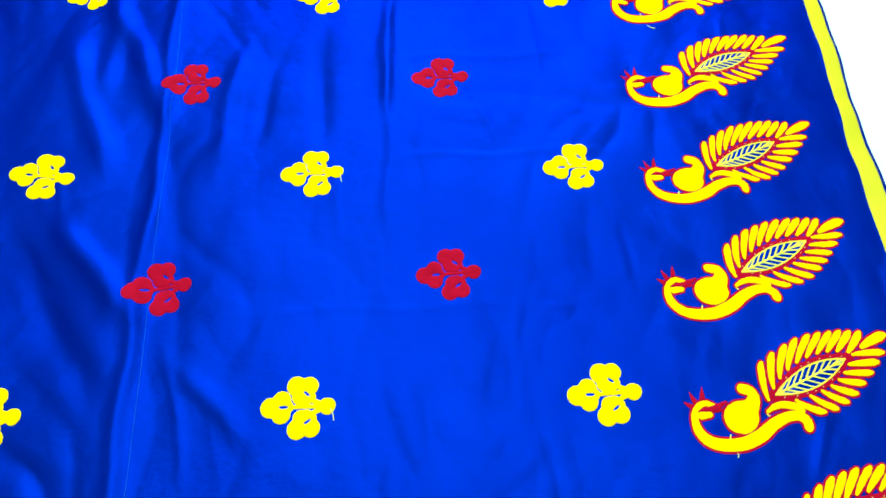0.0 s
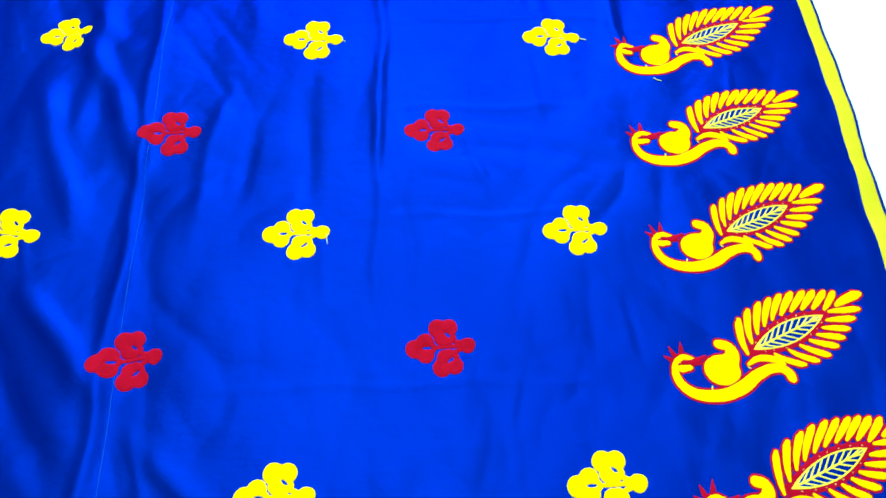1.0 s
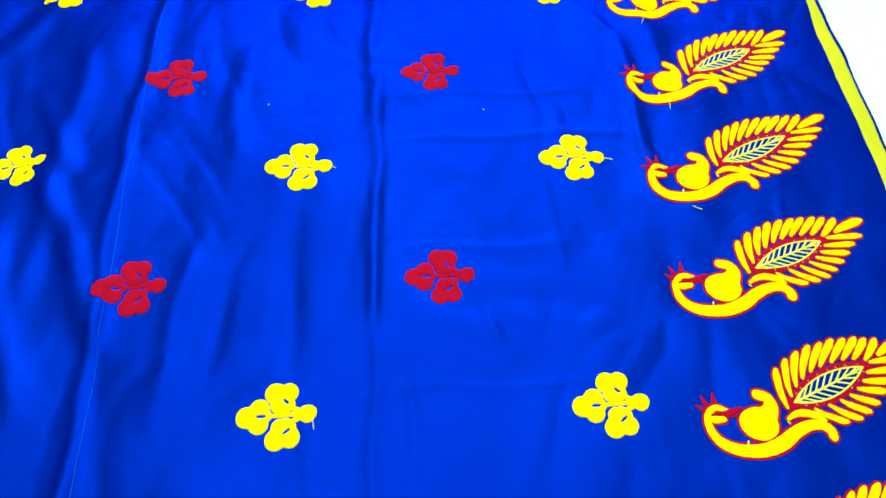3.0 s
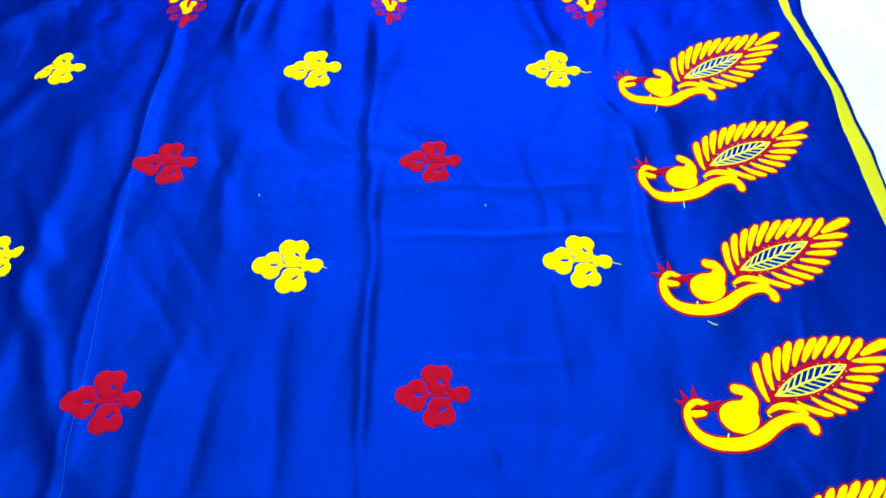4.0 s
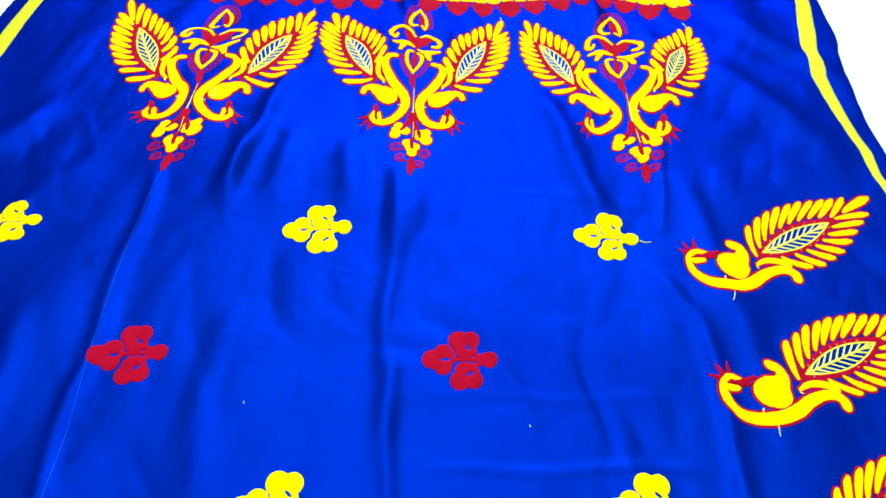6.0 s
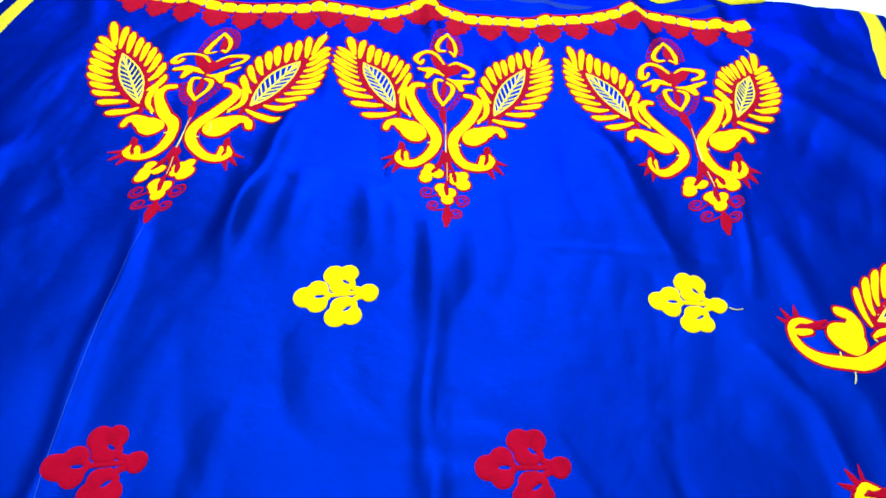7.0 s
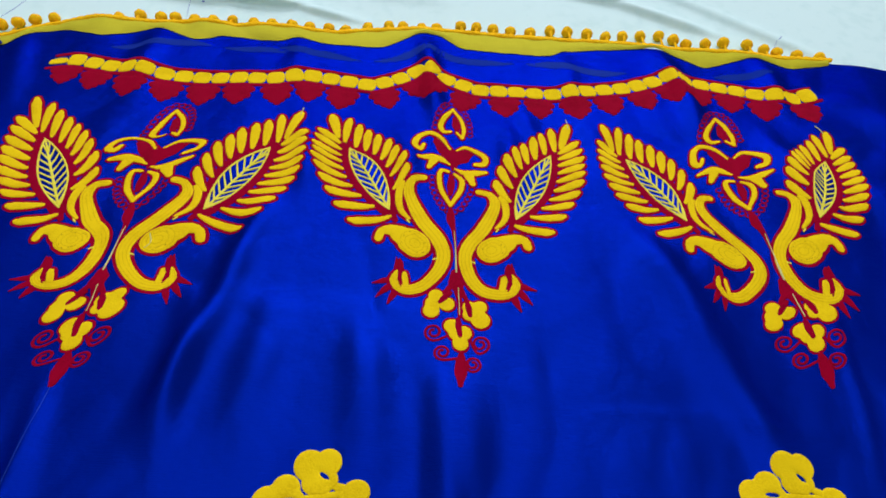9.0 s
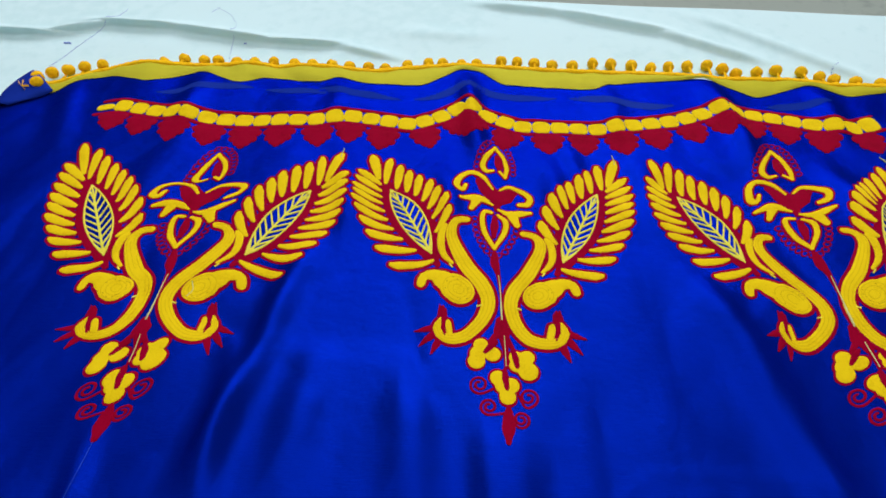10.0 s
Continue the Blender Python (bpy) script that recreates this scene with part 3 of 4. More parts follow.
# side row of peacocks along the border
for place in (
        warped(((0.92, -0.02, 0.424), (0.0, 0.93, 0.116))),
        warped(((0.883, 0.042, 0.4151), (-0.037, 0.923, 0.2544)), ((-1.2, -0.7), (0.3, 0.6), (0.6, 0.6))),
        warped(((0.906, -0.058, 0.4074), (-0.022, 0.891, 0.3865))),
        warped(((0.864, -0.023, 0.4021), (-0.089, 0.85, 0.5212)), ((-0.1, 1.9), (-0.1, 1.9), (0.0, 0.9))),
        warped(((0.888, -0.035, 0.3961), (-0.055, 0.872, 0.6538))),
        warped(((0.882, -0.007, 0.3896), (-0.053, 0.884, 0.7837)), ((0.7, 1.0), (-0.4, 0.4), (0.2, 0.7))),
        warped(((0.869, -0.039, 0.3831), (-0.05, 0.858, 0.9154)), ((0.2, 0.7), (0.1, 0.7), (0.7, 2.0))),
        warped(((0.835, -0.009, 0.3742), (-0.102, 0.873, 1.0467)), ((2.3, 4.7), (1.6, 4.0), (1.2, 3.1)))):
    peacock_motif(place, saree, SIDE)

# sprigs in staggered rows
for x, y, deg, w in ((-0.014, 0.264, 1.5, 0.075), (0.292, 0.279, 2.3, 0.076), (-0.323, 0.252, 2, 0.074), (-0.023, 0.530, 2.3, 0.074), (0.280, 0.540, 3, 0.072), 
                     (-0.338, 0.800, 18, 0.064), (-0.030, 0.798, -0.8, 0.075), (0.270, 0.812, 0, 0.074), (-0.038, 1.068, 4.8, 0.072), (0.259, 1.077, -4, 0.068)):
    flower_motif(x, y, deg, w / 0.075, YELLOW, "yellow")
flower_motif(-0.347, 1.054, 8, 0.066 / 0.075, YELLOW, "yellow", squash=0.9)
flower_motif(-0.334, 0.523, -9, 0.082 / 0.075, YELLOW, "yellow", squash=0.86)
for x, y, deg, w in ((-0.175, 0.388, 9, 0.072), (0.135, 0.407, 4, 0.072), (-0.181, 0.654, 4, 0.072), (0.124, 0.669, 1, 0.072), (-0.186, 0.923, 6, 0.070), (0.112, 0.933, 1, 0.070)):
    flower_motif(x, y, deg, w / 0.075, RED, "crimson")

# medallions: two peacocks back to back round a stem, a bud and a sprig
BIRD_A = warped(((-0.986, -0.038, -0.223), (-0.154, 0.94, 1.233)), ((-1.3, 1.1), (-1.7, 4.2), (-1.3, 5.0)),
    ((32, 102, 1.8, -0.5), (110, 106, -0.8, -1.6), (80, 47, 2.2, 0.4), (83, 135, -1.2, 2.0), (19, 88, -1.6, -1.6), (7, 17, -0.8, 6.3), (19, -12, 1.0, -1.5), (45, -6, 3.0, -4.7), (27, 25, -1.5, -2.1), (37, 83, 0.8, -0.2), (56, -22, -3.2, 3.9)), 17)
BIRD_B = warped(((1.086, 0.012, -0.216), (-0.052, 1.051, 1.231)), ((0.6, -6.0), (0.4, -4.3), (0.3, 2.1)),
    ((105, 180, -1.0, 0.9), (110, 106, -0.2, -1.8), (80, 47, 3.3, -2.7), (49, 59, 1.1, 1.3), (83, 135, 1.3, -0.6), (7, 17, -3.2, -3.8), (19, -12, 6.9, -1.5), (45, -6, -2.7, 1.7), (56, 31, -3.7, 2.9), (27, 25, -1.2, 2.0)), 17)
BIRD_C = warped(((-1.006, -0.064, 0.039), (-0.02, 1.132, 1.235)), ((-2.1, 1.8), (-0.1, -7.4), (1.9, -4.6)),
    ((105, 180, 1.2, -1.1), (32, 102, -0.0, -0.6), (110, 106, -1.7, 4.0), (49, 59, 1.1, -2.0), (83, 135, -0.1, -4.2), (19, 88, -1.1, 5.2), (7, 17, 2.8, -4.2), (19, -12, -4.4, 2.6), (45, -6, 4.5, -5.0), (56, 31, 1.1, -0.4), (27, 25, -1.5, 0.7), (56, -22, -2.0, 5.1)), 17)
BIRD_E = warped(((-0.985, -0.085, 0.287), (0.03, 1.001, 1.237)), ((2.2, -4.7), (0.2, -5.7), (1.6, 1.9)),
    ((105, 180, 1.8, 0.3), (32, 102, 1.1, 2.9), (110, 106, 0.5, -1.5), (49, 59, -1.6, 0.6), (83, 135, -2.9, -1.0), (19, 88, -1.7, -1.6), (7, 17, 5.4, -3.9), (19, -12, -9.5, -0.8), (45, -6, 3.5, 1.6), (27, 25, 1.5, 1.9), (56, -22, 1.1, 0.6)), 17)
BIRD_F = warped(((1.014, 0.128, 0.296), (-0.027, 1.093, 1.244)), ((-2.3, -1.5), (-5.8, -2.2), (-5.5, -5.8)),
    ((49, 59, 0.4, 1.5), (19, 88, 2.5, -1.1), (7, 17, -1.1, 0.2), (45, -6, 0.6, -1.3), (56, 31, 2.1, 0.8), (27, 25, -2.7, -1.0), (37, 83, -0.3, 1.2)), 17)
STEM_A = warped(((1.13, 0.053, -0.219), (0.373, 1.029, 1.226)), ((-0.1, 2.9), (1.6, 3.1), (-0.5, -4.2)),
    ((-16, 169, 2.2, -6.7), (-34, 138, -1.5, 4.2), (23, 125, 5.8, 2.5), (-2, 117, -2.5, -2.2), (25, 112, -4.7, 1.2), (-5, 72, -1.1, 2.6), (-5, 57, 2.8, -1.6), (0, -3, -1.2, -3.8), (2, -51, -0.7, -2.3), (3, -90, 0.4, 2.8)), 13)
STEM_C = warped(((1.173, -0.032, 0.3), (0.404, 0.988, 1.241)), ((1.3, -0.2), (-0.5, 0.2), (0.4, -0.1)),
    ((-4, 194, 2.2, 1.8), (-16, 169, -3.6, -1.4), (-34, 138, 6.9, 1.7), (-2, 117, -2.4, -3.8), (-33, 128, -5.3, -1.8), (-5, 72, -1.0, 1.8), (-5, 57, 0.7, 2.9), (0, -3, 0.0, -3.3), (-14, -24, -0.3, -2.1), (14, -32, 2.4, 2.6)), 13)
BIRD_D = STEM_B = warped(((1.0, 0.0, 0.043), (0.0, 1.0, 1.231)))
PLACES = ((BIRD_A, BIRD_B, STEM_A), (BIRD_C, BIRD_D, STEM_B), (BIRD_E, BIRD_F, STEM_C))


def stem_motif(m):
    """Red stem with a heart, a scrolled crown and a bud above, and three small flowers with tendrils below."""
    motif = new("stem_motif")
    motif.parent = saree
    tagged(motif, label="crimson stem embroidery with yellow bud, heart and small flowers")
    red = Stitch(m)
    red.ribbon([(-5.2, 68), (-5, 62), (-4.9, 56), (-2.4, 45), (-0.8, 25), (-0.3, 6)], [3, 6.5, 7.2, 3.6, 1.8, 1.6], 0.28, 0.2).done("stem", RED, motif)
    red = Stitch(m)
    red.ribbon([(-1.2, 3), (-0.1, -5), (1.4, -13), (2.2, -24), (2.3, -35)], [7, 13, 7, 3.5, 3], 0.28, 0.2)
    red.ribbon([(-1, -6), (-6, -11), (-10, -16)], [7, 4.5, 3], 0.29, 0.2).ribbon([(1.5, -9), (4.5, -15), (8, -22)], [6, 4, 3], 0.30, 0.2).done("stem", RED, motif)
    red = Stitch(m)
    red.ribbon([(-18, 148.5), (-11, 139), (-4, 128)], [7, 14, 13], 0.28, 0.2).ribbon([(11, 135), (5, 131), (-2, 125)], [9, 17, 13], 0.27, 0.2).ribbon([(-3, 130), (-2.4, 114)], [14, 5], 0.26, 0.2)
    red.done("crown", RED, motif)
    for name, a, b, wide in (("bud_core", (-2, 180), (0.5, 161), 7.5), ("heart_core", (-4.4, 106), (-5.4, 84), 7)):
        Stitch(m).ribbon([a, ((a[0] + b[0]) / 2, (a[1] + b[1]) / 2), b], [4.5, wide, 4], 0.32, 0.2).done(name, RED, motif)
    # lace of small red rings round bud and heart
    for pts, n in (([(-19.5, 155), (-20.5, 168), (-17, 183), (-11, 196), (-5, 201), (3, 196), (8.5, 186), (12, 172), (12, 158)], 19),
                   ([(-21, 104), (-20, 90), (-15.5, 77), (-10, 67), (-4, 63), (3, 67), (8, 76), (12, 86), (14, 96)], 15)):
        line = np.array(pts)
        far = np.concatenate([[0], np.cumsum(np.hypot(*np.diff(line, axis=0).T))])
        for d in np.linspace(0, far[-1], n):
            c = np.array((np.interp(d, far, line[:, 0]), np.interp(d, far, line[:, 1])))
            ring = [c + 2.5 * np.array((math.cos(q), math.sin(q))) for q in np.linspace(0, 2 * math.pi, 9)]
            Stitch(m).ribbon(ring, [1.3] * 9, 0.24, 0.2, step=2.0).done("lace_ring", RED, motif)
    shapes = {
        "bud": [([(-3.6, 192), (-11.5, 178), (-15, 167.5), (-12, 160.5), (-6, 160.6)], [3.2, 5, 5.4, 4.6, 3]), ([(-3.6, 192), (3.5, 178.7), (6.4, 164), (5, 153)], [3.2, 3.8, 4.3, 3.4]), ([(0, 160), (5, 153)], [2.4, 3])],
        "heart": [([(-7.2, 110.7), (-12.9, 112.5), (-15, 104), (-12.7, 88.4), (-5.2, 71.5)], [3, 4.4, 4.6, 4.6, 3.6]), ([(-1.6, 107.7), (4.2, 100.2), (3, 87.4), (-5.2, 71.5)], [3, 5, 5, 3.6])],
        "scroll": [([(-6.1, 138), (-14.5, 153), (-24.5, 159), (-34, 153), (-37.5, 141), (-32.5, 136.5), (-29.5, 143)], [2.4, 4.4, 5.2, 5.8, 6.2, 5.6, 3.6])],
        "scroll_other": [([(0.3, 137), (7.7, 141.3), (17.4, 137.2), (25.4, 129.6), (23.8, 121.8), (16.8, 121)], [2.4, 4.2, 5, 5.8, 6.4, 4.8])],
        "leaf": [([(-6.2, 119.4), (-14.4, 125.7), (-22.6, 128), (-32.8, 126.5)], [2, 6.5, 8, 4]), ([(-20, 125), (-24, 116)], [9, 5])],
        "leaf_other": [([(-1.5, 114.3), (7, 109.8), (16, 110), (25, 111.5)], [2, 6.5, 8, 4]), ([(10, 108), (13.6, 96.5)], [10, 6])],
    }
    for name, ribbons in shapes.items():
        under = Stitch(m)
        for pts, w in ribbons:
            under.ribbon(pts, w, 0.3, 0.18, 1.3)
        name = name.replace("_other", "")
        under.done(name + "_edging", RED, motif)
        top = Stitch(m)
        for pts, w in ribbons:
            top.ribbon(pts, w, 0.5, 0.28, step=2.0)
        top.done(name, YELLOW, motif)
    # three small flowers, each with a red heart
    for centre, disc, heart in (((-13.5, -24.5), [(-2, 7, 5.6), (-5, -6.5, 6.4), (6.5, -0.5, 6.0), (-4, 0, 6)], ((-5, -15), (-9, -19.5), (-12, -23))), ((13.5, -32), [(-4.5, 5, 5.2), (3.5, 5.2, 5.6), (4, -6, 7.2), (-4, -1.5, 5.5)], ((7.5, -22.5), (8.8, -28), (9.8, -34))),
                                ((1, -49.5), [(-4.5, 6, 6), (4.3, 0.5, 6), (1.8, -8.5, 5.8), (-1, 0, 6)], ((1, -38), (1.4, -44), (2.4, -51)))):
        Stitch(m).blob(centre, lobes(disc), 0.28, 0.18, 1.4, n=40).done("flower_edging", RED, motif)
        Stitch(m).blob(centre, lobes(disc), 0.5, 0.28, n=40).done("small_flower", YELLOW, motif)
        Stitch(m).ribbon(heart, [4, 6.0, 4.2], 0.66, 0.22).done("flower_heart", RED, motif)
    # tendrils and the pointed bulb
    for x, y, r, k, foot in ((-16.3, -48.8, 6.4, 1, (-5, -51)), (-9.8, -65, 5.8, 1, (0, -69.5)), (16.7, -57, 6.6, -1, (9, -53)), (11.3, -73, 5.6, -1, (5, -73))):
        pts = [foot]
        for q in np.linspace(0, 1, 14):
            a = radians(-70 - 560 * q) if k > 0 else radians(-110 + 560 * q)
            rr = r * (1.08 - 0.78 * q)
            pts.append((x + rr * math.cos(a), y + rr * math.sin(a)))
        Stitch(m).ribbon(pts, [1.9] * 15, 0.24, 0.2, step=1.5).done("tendril", RED, motif)
    Stitch(m).ribbon([(3.3, -63), (3.1, -72), (2.9, -80), (2.6, -90)], [2.5, 7.5, 9.0, 3.5], 0.3, 0.2).done("bulb", RED, motif)
    # loose gold stem line
    Stitch(m).ribbon([(-2, 44), (-1, 28), (-0.5, 12), (-0.2, 4)], [0.6, 0.8, 1.5, 1.3], 0.55, 0.3).done("stem_line", PALE, motif)
    Stitch(m).ribbon([(1.4, -10), (1.8, -22), (2.2, -34)], [0.6, 0.7, 0.6], 0.5, 0.2).done("stem_line", PALE, motif)
    return motif


for left, right, middle in PLACES:
    stem_motif(middle)
    peacock_motif(left, saree, PAIRED)
    peacock_motif(right, saree, PAIRED)

# ---- chain border across the end ----
CHAIN = np.array([(-0.352, 1.465), (-0.328, 1.469), (-0.305, 1.464), (-0.270, 1.458), (-0.231, 1.454), (-0.137, 1.453), (-0.100, 1.461), (-0.039, 1.453), (-0.013, 1.466), (0.009, 1.481), (0.031, 1.468),
                  (0.063, 1.455), (0.138, 1.455), (0.215, 1.469), (0.256, 1.486), (0.287, 1.484), (0.323, 1.477), (0.350, 1.469), (0.377, 1.464), (0.404, 1.472)])
steps = np.hypot(*np.diff(CHAIN, axis=0).T)
along = np.concatenate([[0], np.cumsum(steps)])
TOTAL = along[-1]
FLAT = ((1.0, 0.0, 0.0), (0.0, 1.0, 0.0))


def chain_at(s):
    p = np.array((np.interp(s, along, CHAIN[:, 0]), np.interp(s, along, CHAIN[:, 1])))
    q = np.array((np.interp(s + 0.008, along, CHAIN[:, 0]), np.interp(s + 0.008, along, CHAIN[:, 1])))
    o = np.array((np.interp(s - 0.008, along, CHAIN[:, 0]), np.interp(s - 0.008, along, CHAIN[:, 1])))
    t = (q - o) / (np.linalg.norm(q - o) + 1e-9)
    return p, t


def offset_line(d, s0, s1, n):
    out = []
    for s in np.linspace(s0, s1, n):
        p, t = chain_at(s)
        out.append((p + d * np.array((-t[1], t[0]))) * 1000)
    return out


line = Stitch(FLAT)
line.ribbon(offset_line(0.0098, 0.006, TOTAL + 0.0, 90), [4.6] * 89 + [3], 0.35, 0.3)
line.ribbon(offset_line(-0.0098, 0.0, TOTAL, 90), [4.6] * 90, 0.36, 0.3)
border = line.done("chain_border", RED, saree, "crimson chain border with yellow links")
LINKS = 44
for i in range(LINKS):
    s = (i + 0.5) * TOTAL / LINKS
    p, t = chain_at(s)
    half = 500 * TOTAL / LINKS * random.uniform(0.97, 1.01)
    wide = 8.2 + random.uniform(-0.4, 0.4) if 0 < i < LINKS - 1 else (4.5 if i == 0 else 9.5)

    def oblong(g, half=half, wide=wide):
        return (abs(math.cos(g) / half) ** 3.4 + abs(math.sin(g) / wide) ** 3.4) ** (-1 / 3.4)

    m = turned(p[0], p[1], 1.0, math.degrees(math.atan2(t[1], t[0])))
    Stitch(m).blob((0, 0), oblong, 0.5 + 0.02 * (i % 2), 0.32, n=28).done("link", YELLOW, border)
FANS = 23
for i in range(FANS):
    s = 0.012 + (i + 0.3) * (TOTAL - 0.010) / FANS
    p, t = chain_at(min(s, TOTAL - 0.004))
    turn = 0.75 * math.degrees(math.atan2(t[1], t[0]))
    size = random.uniform(0.96, 1.04)
    m = turned(p[0], p[1], size, turn)
    fan = lobes([(-11.5, 4, 4.6), (11.5, 4, 4.6), (-9, -4.5, 4.3), (9, -4.5, 4.3), (-4.3, -10, 3.6), (4.3, -10, 3.6), (0, -13.5, 3.6), (0, 0, 7), (-5, 2, 6), (5, 2, 6)])
    Stitch(m).blob((0, -21), fan, 0.4, 0.35, n=64).ribbon([(-8, -13), (8, -13)], [9, 9], 0.38, 0.3).done("scalloped_leaf", RED, border)

# ---- end hem: lime facing, cord and pompoms ----
HEM = np.array([(-0.420, 1.488), (-0.405, 1.492), (-0.385, 1.515), (-0.357, 1.520), (-0.317, 1.508), (-0.264, 1.529), (-0.223, 1.509), (-0.196, 1.519), (-0.136, 1.511), (-0.120, 1.520), (-0.084, 1.512),
                (-0.033, 1.514), (0.004, 1.540), (0.025, 1.540), (0.048, 1.518), (0.088, 1.516), (0.145, 1.514), (0.151, 1.522), (0.227, 1.532), (0.254, 1.538), (0.301, 1.510), (0.358, 1.531), (0.393, 1.512), (0.436, 1.521)])
xs = np.linspace(-0.420, 0.436, 340)
low = np.interp(xs, HEM[:, 0], HEM[:, 1])
low = np.convolve(np.pad(low, 2, mode="edge"), np.ones(5) / 5, "valid")
top = np.maximum(far_edge(xs) + 0.0015, low + 0.003)
rows = 6
verts, faces = [], []
for j in range(rows):
    k = j / (rows - 1)
    yy = low + (top - low) * k
    zz = height(xs, yy) + 0.0014 + 0.0012 * np.sin(math.pi * k) + 0.0006 * np.sin(xs * 190) * k
    if j in (0, rows - 1):
        zz = zz - 0.0008
    verts += np.stack([xs, yy, zz], -1).tolist()
n = len(xs)
for j in range(rows - 1):
    faces += [(j * n + i, j * n + i + 1, (j + 1) * n + i + 1, (j + 1) * n + i) for i in range(n - 1)]
mesh_object("hem_facing", verts, faces, LIME, saree, "yellow-green satin hem facing")

cord = Stitch(FLAT)
for phase in (0.0, math.pi):
    cord.ribbon([(x * 1000, (np.interp(x, xs, top) + 0.0011 * math.sin(x * 420 + phase) + 0.0004) * 1000) for x in np.linspace(-0.424, 0.440, 260)], [3.6] * 260, 1.5 + 0.15 * (phase > 1), 1.3, step=4.0)
lace = cord.done("lace_cord", POM, saree, "twisted orange-yellow cord")


def pompom_mesh(seed):
    bm = bmesh.new()
    bmesh.ops.create_icosphere(bm, subdivisions=5, radius=0.0060)
    for v in bm.verts:
        d = v.co.normalized()
        f = noise.noise(d * 15 + Vector((seed * 7, 0, 0))) * 0.09 + noise.noise(d * 1.6 + Vector((0, seed * 5, 0))) * 0.12
        v.co = v.co * (1 + f)
        v.co.z *= 0.92
    me = bpy.data.meshes.new("pompom")
    bm.to_mesh(me)
    bm.free()
    me.materials.append(POM)
    me.polygons.foreach_set("use_smooth", [True] * len(me.polygons))
    return me


balls = [pompom_mesh(k) for k in range(4)]
POMS = ((-409, 1529), (-394, 1535), (-376, 1539), (-312, 1546), (-292, 1553), (-270, 1551), (-255, 1552), (-234, 1549), (-215, 1549), (-195, 1551), (-172, 1549), (-153, 1549), (-132, 1548), (-113, 1546), (-93, 1546), (-75, 1544), (-52, 1551), (-30, 1555), (-15, 1556), (5, 1554), (21, 1556), (47, 1562), (64, 1561), (82, 1560), (101, 1557), (122, 1557), (144, 1562), (163, 1562), (184, 1560), (204, 1556), (223, 1559), (243, 1561), (264, 1564), (279, 1558), (291, 1550), (313, 1553), (334, 1557), (360, 1556), (376, 1548), (389, 1544), (410, 1541), (434, 1538))
for i, (px, py) in enumerate(POMS):
    x = px / 1000
    base = float(np.interp(x, xs, top))
    lean, out = random.uniform(-0.002, 0.002), py / 1000 - base
    ground = -0.0095 + float(sheet_height(np.array(x), np.array(base + out)))
    ball = new("pompom", balls[i % 4])
    ball.parent = lace
    ball.matrix_basis = pose(x, base + out, ground + 0.0058, random.uniform(0, 360), random.uniform(0, 360), random.uniform(0, 360))
    loop = Stitch(FLAT)
    loop.ribbon([((x + lean) * 1000 - 1, base * 1000), (x * 1000, (base + out) * 1000 - 3)], [1.2, 1.2], 0.6, 0.8).ribbon([((x + lean) * 1000 + 1.5, base * 1000), (x * 1000 + 0.6, (base + out) * 1000 - 3)], [1.1, 1.1], 0.6, 0.8)
    loop.done("pompom_loop", POM, lace)

for x, y, z in ((-0.432, 1.511, 0.000), (-0.421, 1.520, -0.001), (-0.425, 1.498, 0.003)):
    ball = new("pompom", balls[1])
    ball.parent = lace
    ball.matrix_basis = pose(x, y, z, 40, 900 * x, 60)

# ---- corner of the cloth turned up beside the lace ----
rows, cols, verts, faces = 9, 9, [], []
root, tip, inner = np.array((-0.452, 1.462)), np.array((-0.445, 1.526)), np.array((-0.420, 1.490))
for j in range(rows):
    v = j / (rows - 1)
    a, b = root + (tip - root) * v + np.array((-0.008 * math.sin(math.pi * v), 0)), root + np.array((0.012, 0.002)) + (inner - root) * v
    for i in range(cols):
        u = i / (cols - 1)
        p = a + (b - a) * u
        verts.append((p[0], p[1], float(height(p[0], p[1])) + 0.002 + 0.007 * math.sin(math.pi * u) * (0.4 + 0.6 * v) + 0.0006 * math.sin(30 * u + 9 * v)))
faces = [(j * cols + i, j * cols + i + 1, (j + 1) * cols + i + 1, (j + 1) * cols + i) for j in range(rows - 1) for i in range(cols - 1)]
flap = mesh_object("turned_corner", verts, faces, SELVEDGE, saree, "turned-up blue corner with gold stitches")
shell = flap.modifiers.new("thickness", "SOLIDIFY")
shell.thickness = 0.0008
for pts in ([(-443, 1497), (-437, 1490), (-430, 1491)], [(-439, 1499), (-436, 1491), (-432, 1486)]):
    Stitch(FLAT).ribbon(pts, [0.35, 0.4, 0.3], 8.6, 0.3, step=2.0).done("gold_stitch", POM, flap)

# ---- seam line and loose thread ends ----
seam = Stitch(FLAT)
seam.ribbon([(-221, 1135), (-226, 1003), (-219, 832), (-206, 635), (-190, 400), (-176, 200), (-165, 0)], [0.45] * 7, 0.02, 0.2)
seam.done("seam_thread", SEAM, saree, "fine pale blue seam thread")
THREADS = (((12, 263), (3, -6), (4, -12)), ((4, 530), (1, -7), (2, -12)), ((301, 812), (4, -1), (8, -2)), ((-1, 799), (3, -2), (6, -3)), ((288, 1074), (5, -2), (11, -1)),
           ((371, 1016), (-2, -6), (-4, -10)), ((384, 888), (0, -5), (0, -9)), ((386, 748), (5, -3), (9, -4)), ((408, 222), (1, -2), (0, -4)),
           ((-100, 1402), (0, 6), (1, 13)), ((147, 1406), (0, 6), (-1, 12)), ((390, 1412), (-1, 5), (-4, 10)), ((-196, 1262), (3, -8), (0, -14)))
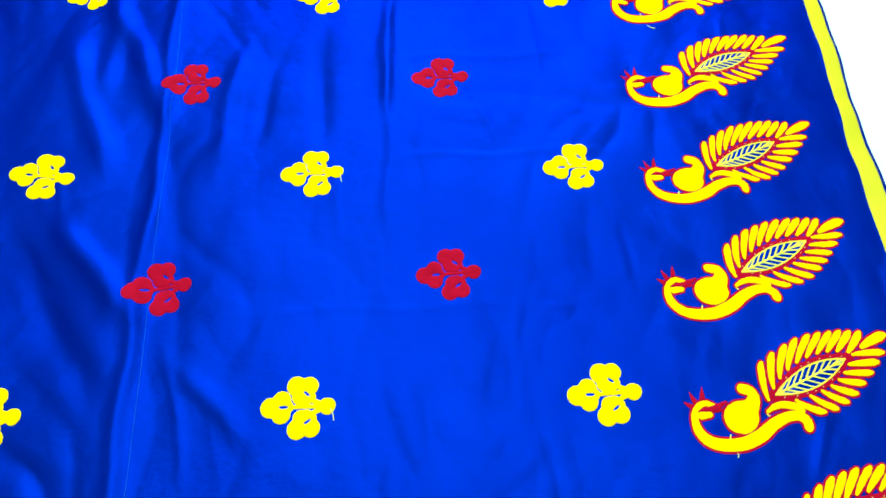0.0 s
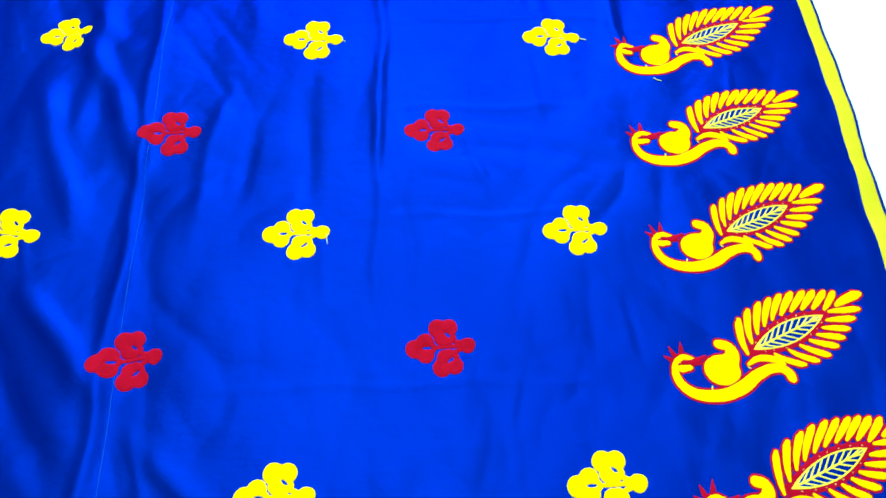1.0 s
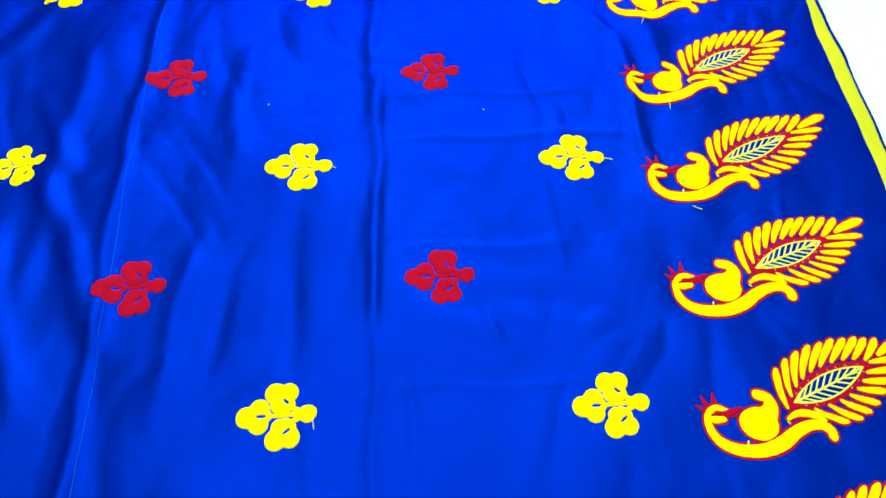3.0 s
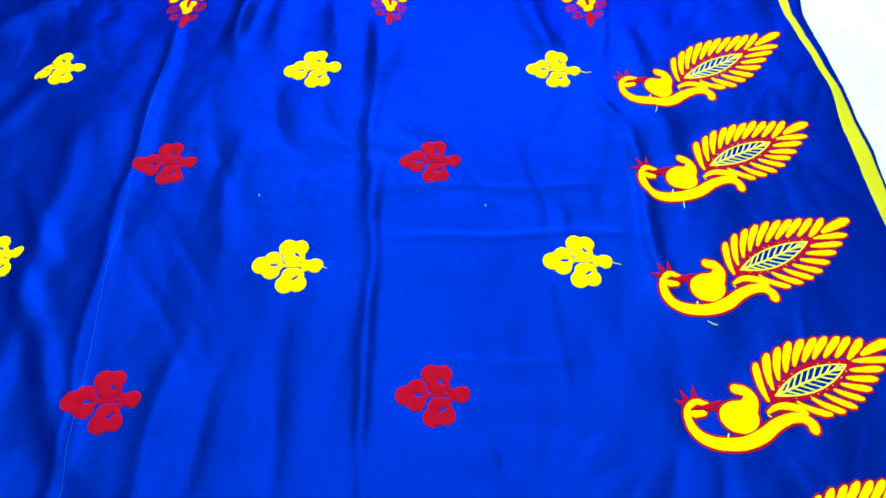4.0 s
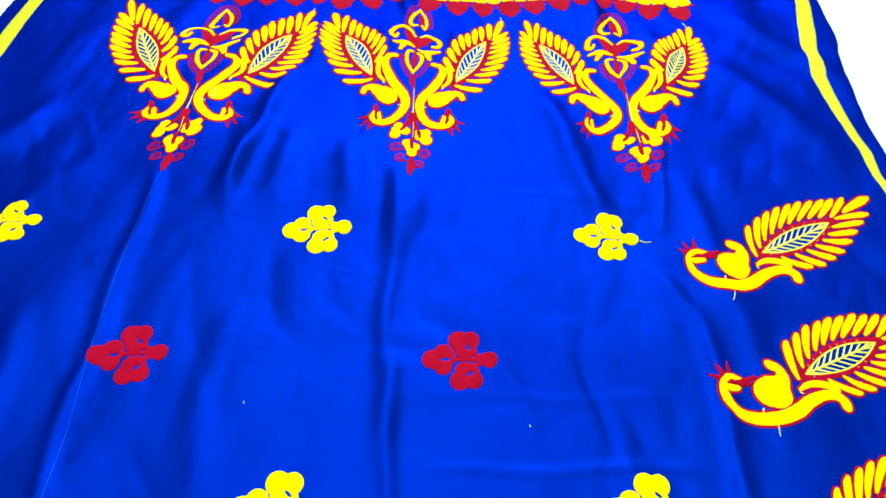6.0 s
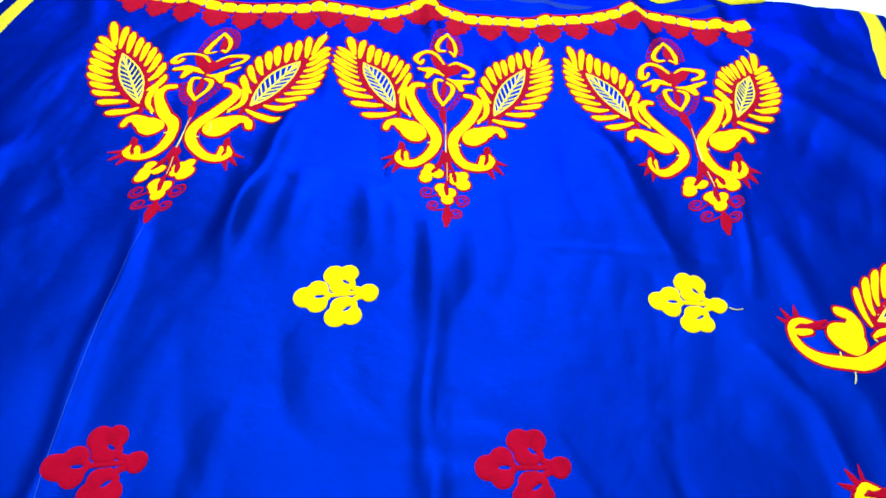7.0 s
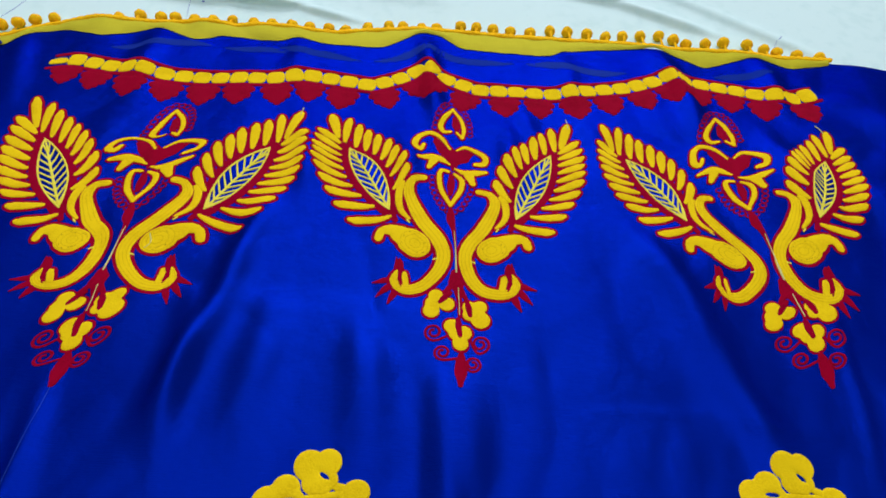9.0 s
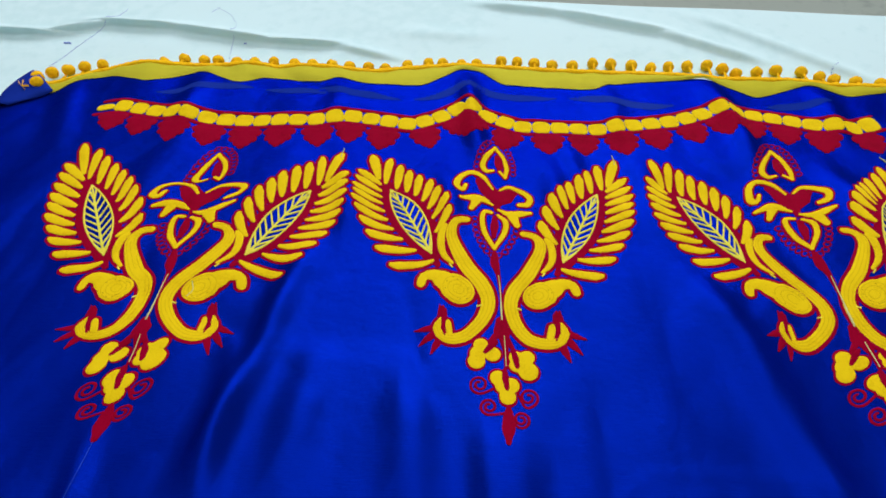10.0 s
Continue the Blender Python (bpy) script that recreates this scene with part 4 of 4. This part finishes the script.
for start, b, c in THREADS:
    Stitch(FLAT).ribbon([start, (start[0] + b[0], start[1] + b[1]), (start[0] + c[0], start[1] + c[1])], [0.9, 0.9, 0.7], 0.5, 0.5, step=2.0).done("loose_thread", PALE, saree)

# ---- selvedge showing below the hem ----
wave = lambda x: 1.497 + 0.004 * np.sin(23 * x) + 0.003 * np.sin(51 * x + 1) + 0.012 * np.exp(-((x - 0.012) / 0.02) ** 2) + 0.008 * np.exp(-((x - 0.26) / 0.03) ** 2)
for a, b in ((-0.30, -0.205), (-0.19, -0.055), (-0.04, 0.10), (0.115, 0.215), (0.31, 0.37)):
    Stitch(FLAT).ribbon([(x * 1000, float(wave(x)) * 1000) for x in np.linspace(a, b, 14)], [2, 5, 8] + [10] * 8 + [8, 5, 2], 0.03, 0.04).done("selvedge", SELVEDGE, saree)

# ---- scraps of thread on the sheet ----
for x, y, pts in ((-0.437, 1.585, [(-4, 1), (-1, 0), (2, 1), (5, -1)]), (-0.237, 1.592, [(-1.2, 0), (0, 0.5), (1.5, 0)]), (0.40, 1.566, [(-3, -16), (-6, -6), (-2, 3), (4, 8)])):
    q = [(x + a / 1000, y + b / 1000) for a, b in pts]
    verts, faces = [], []
    for k, (px, py) in enumerate(q):
        z = float(sheet_height(np.array(px), np.array(py))) - 0.0086
        w = 0.0011 if x < 0 else 0.0003
        verts += [(px, py - w, z), (px, py, z + 0.0008), (px, py + w, z)]
        if k:
            i = 3 * k
            faces += [(i - 3, i, i + 1, i - 2), (i - 2, i + 1, i + 2, i - 1)]
    tagged(mesh_object("thread_scrap", verts, faces, SEAM), "tiny scrap of dark blue thread on the white sheet", "thread", group="thread scraps")

# long fine threads lying across the sheet
for pts in ([(-0.438, 1.541), (-0.425, 1.569), (-0.414, 1.603), (-0.392, 1.658)], [(-0.293, 1.656), (-0.287, 1.665), (-0.268, 1.650), (-0.258, 1.635), (-0.251, 1.598), (-0.247, 1.556)]):
    pts = np.array(pts)
    s = np.linspace(0, len(pts) - 1, 40)
    px, py = [np.interp(s, np.arange(len(pts)), pts[:, k]) for k in (0, 1)]
    px = np.convolve(np.pad(px, 3, mode="edge"), np.ones(7) / 7, "valid") + 0.0008 * np.sin(s * 4)
    lift = sheet_height(px, py)
    verts, faces = [], []
    for k in range(40):
        x, y, z = px[k], py[k] - 0.9 * lift[k], lift[k] - 0.0086
        verts += [(x - 0.00011, y, z), (x, y, z + 0.0003), (x + 0.00011, y, z)]
        if k:
            i = 3 * k
            faces += [(i - 3, i, i + 1, i - 2), (i - 2, i + 1, i + 2, i - 1)]
    tagged(mesh_object("thread_scrap", verts, faces, SEAM), "long fine blue thread lying across the white sheet", "thread", group="thread scraps")

# ---- bits of lint on the cloth ----
for x, y in ((-80, 885), (168, 877)):
    Stitch(FLAT).ribbon([(x, y), (x + 0.7, y - 1.1), (x + 0.4, y - 2)], [0.5, 0.6, 0.5], 0.3, 0.4, step=2.0).done("lint", SHEET, saree, "speck of white lint")
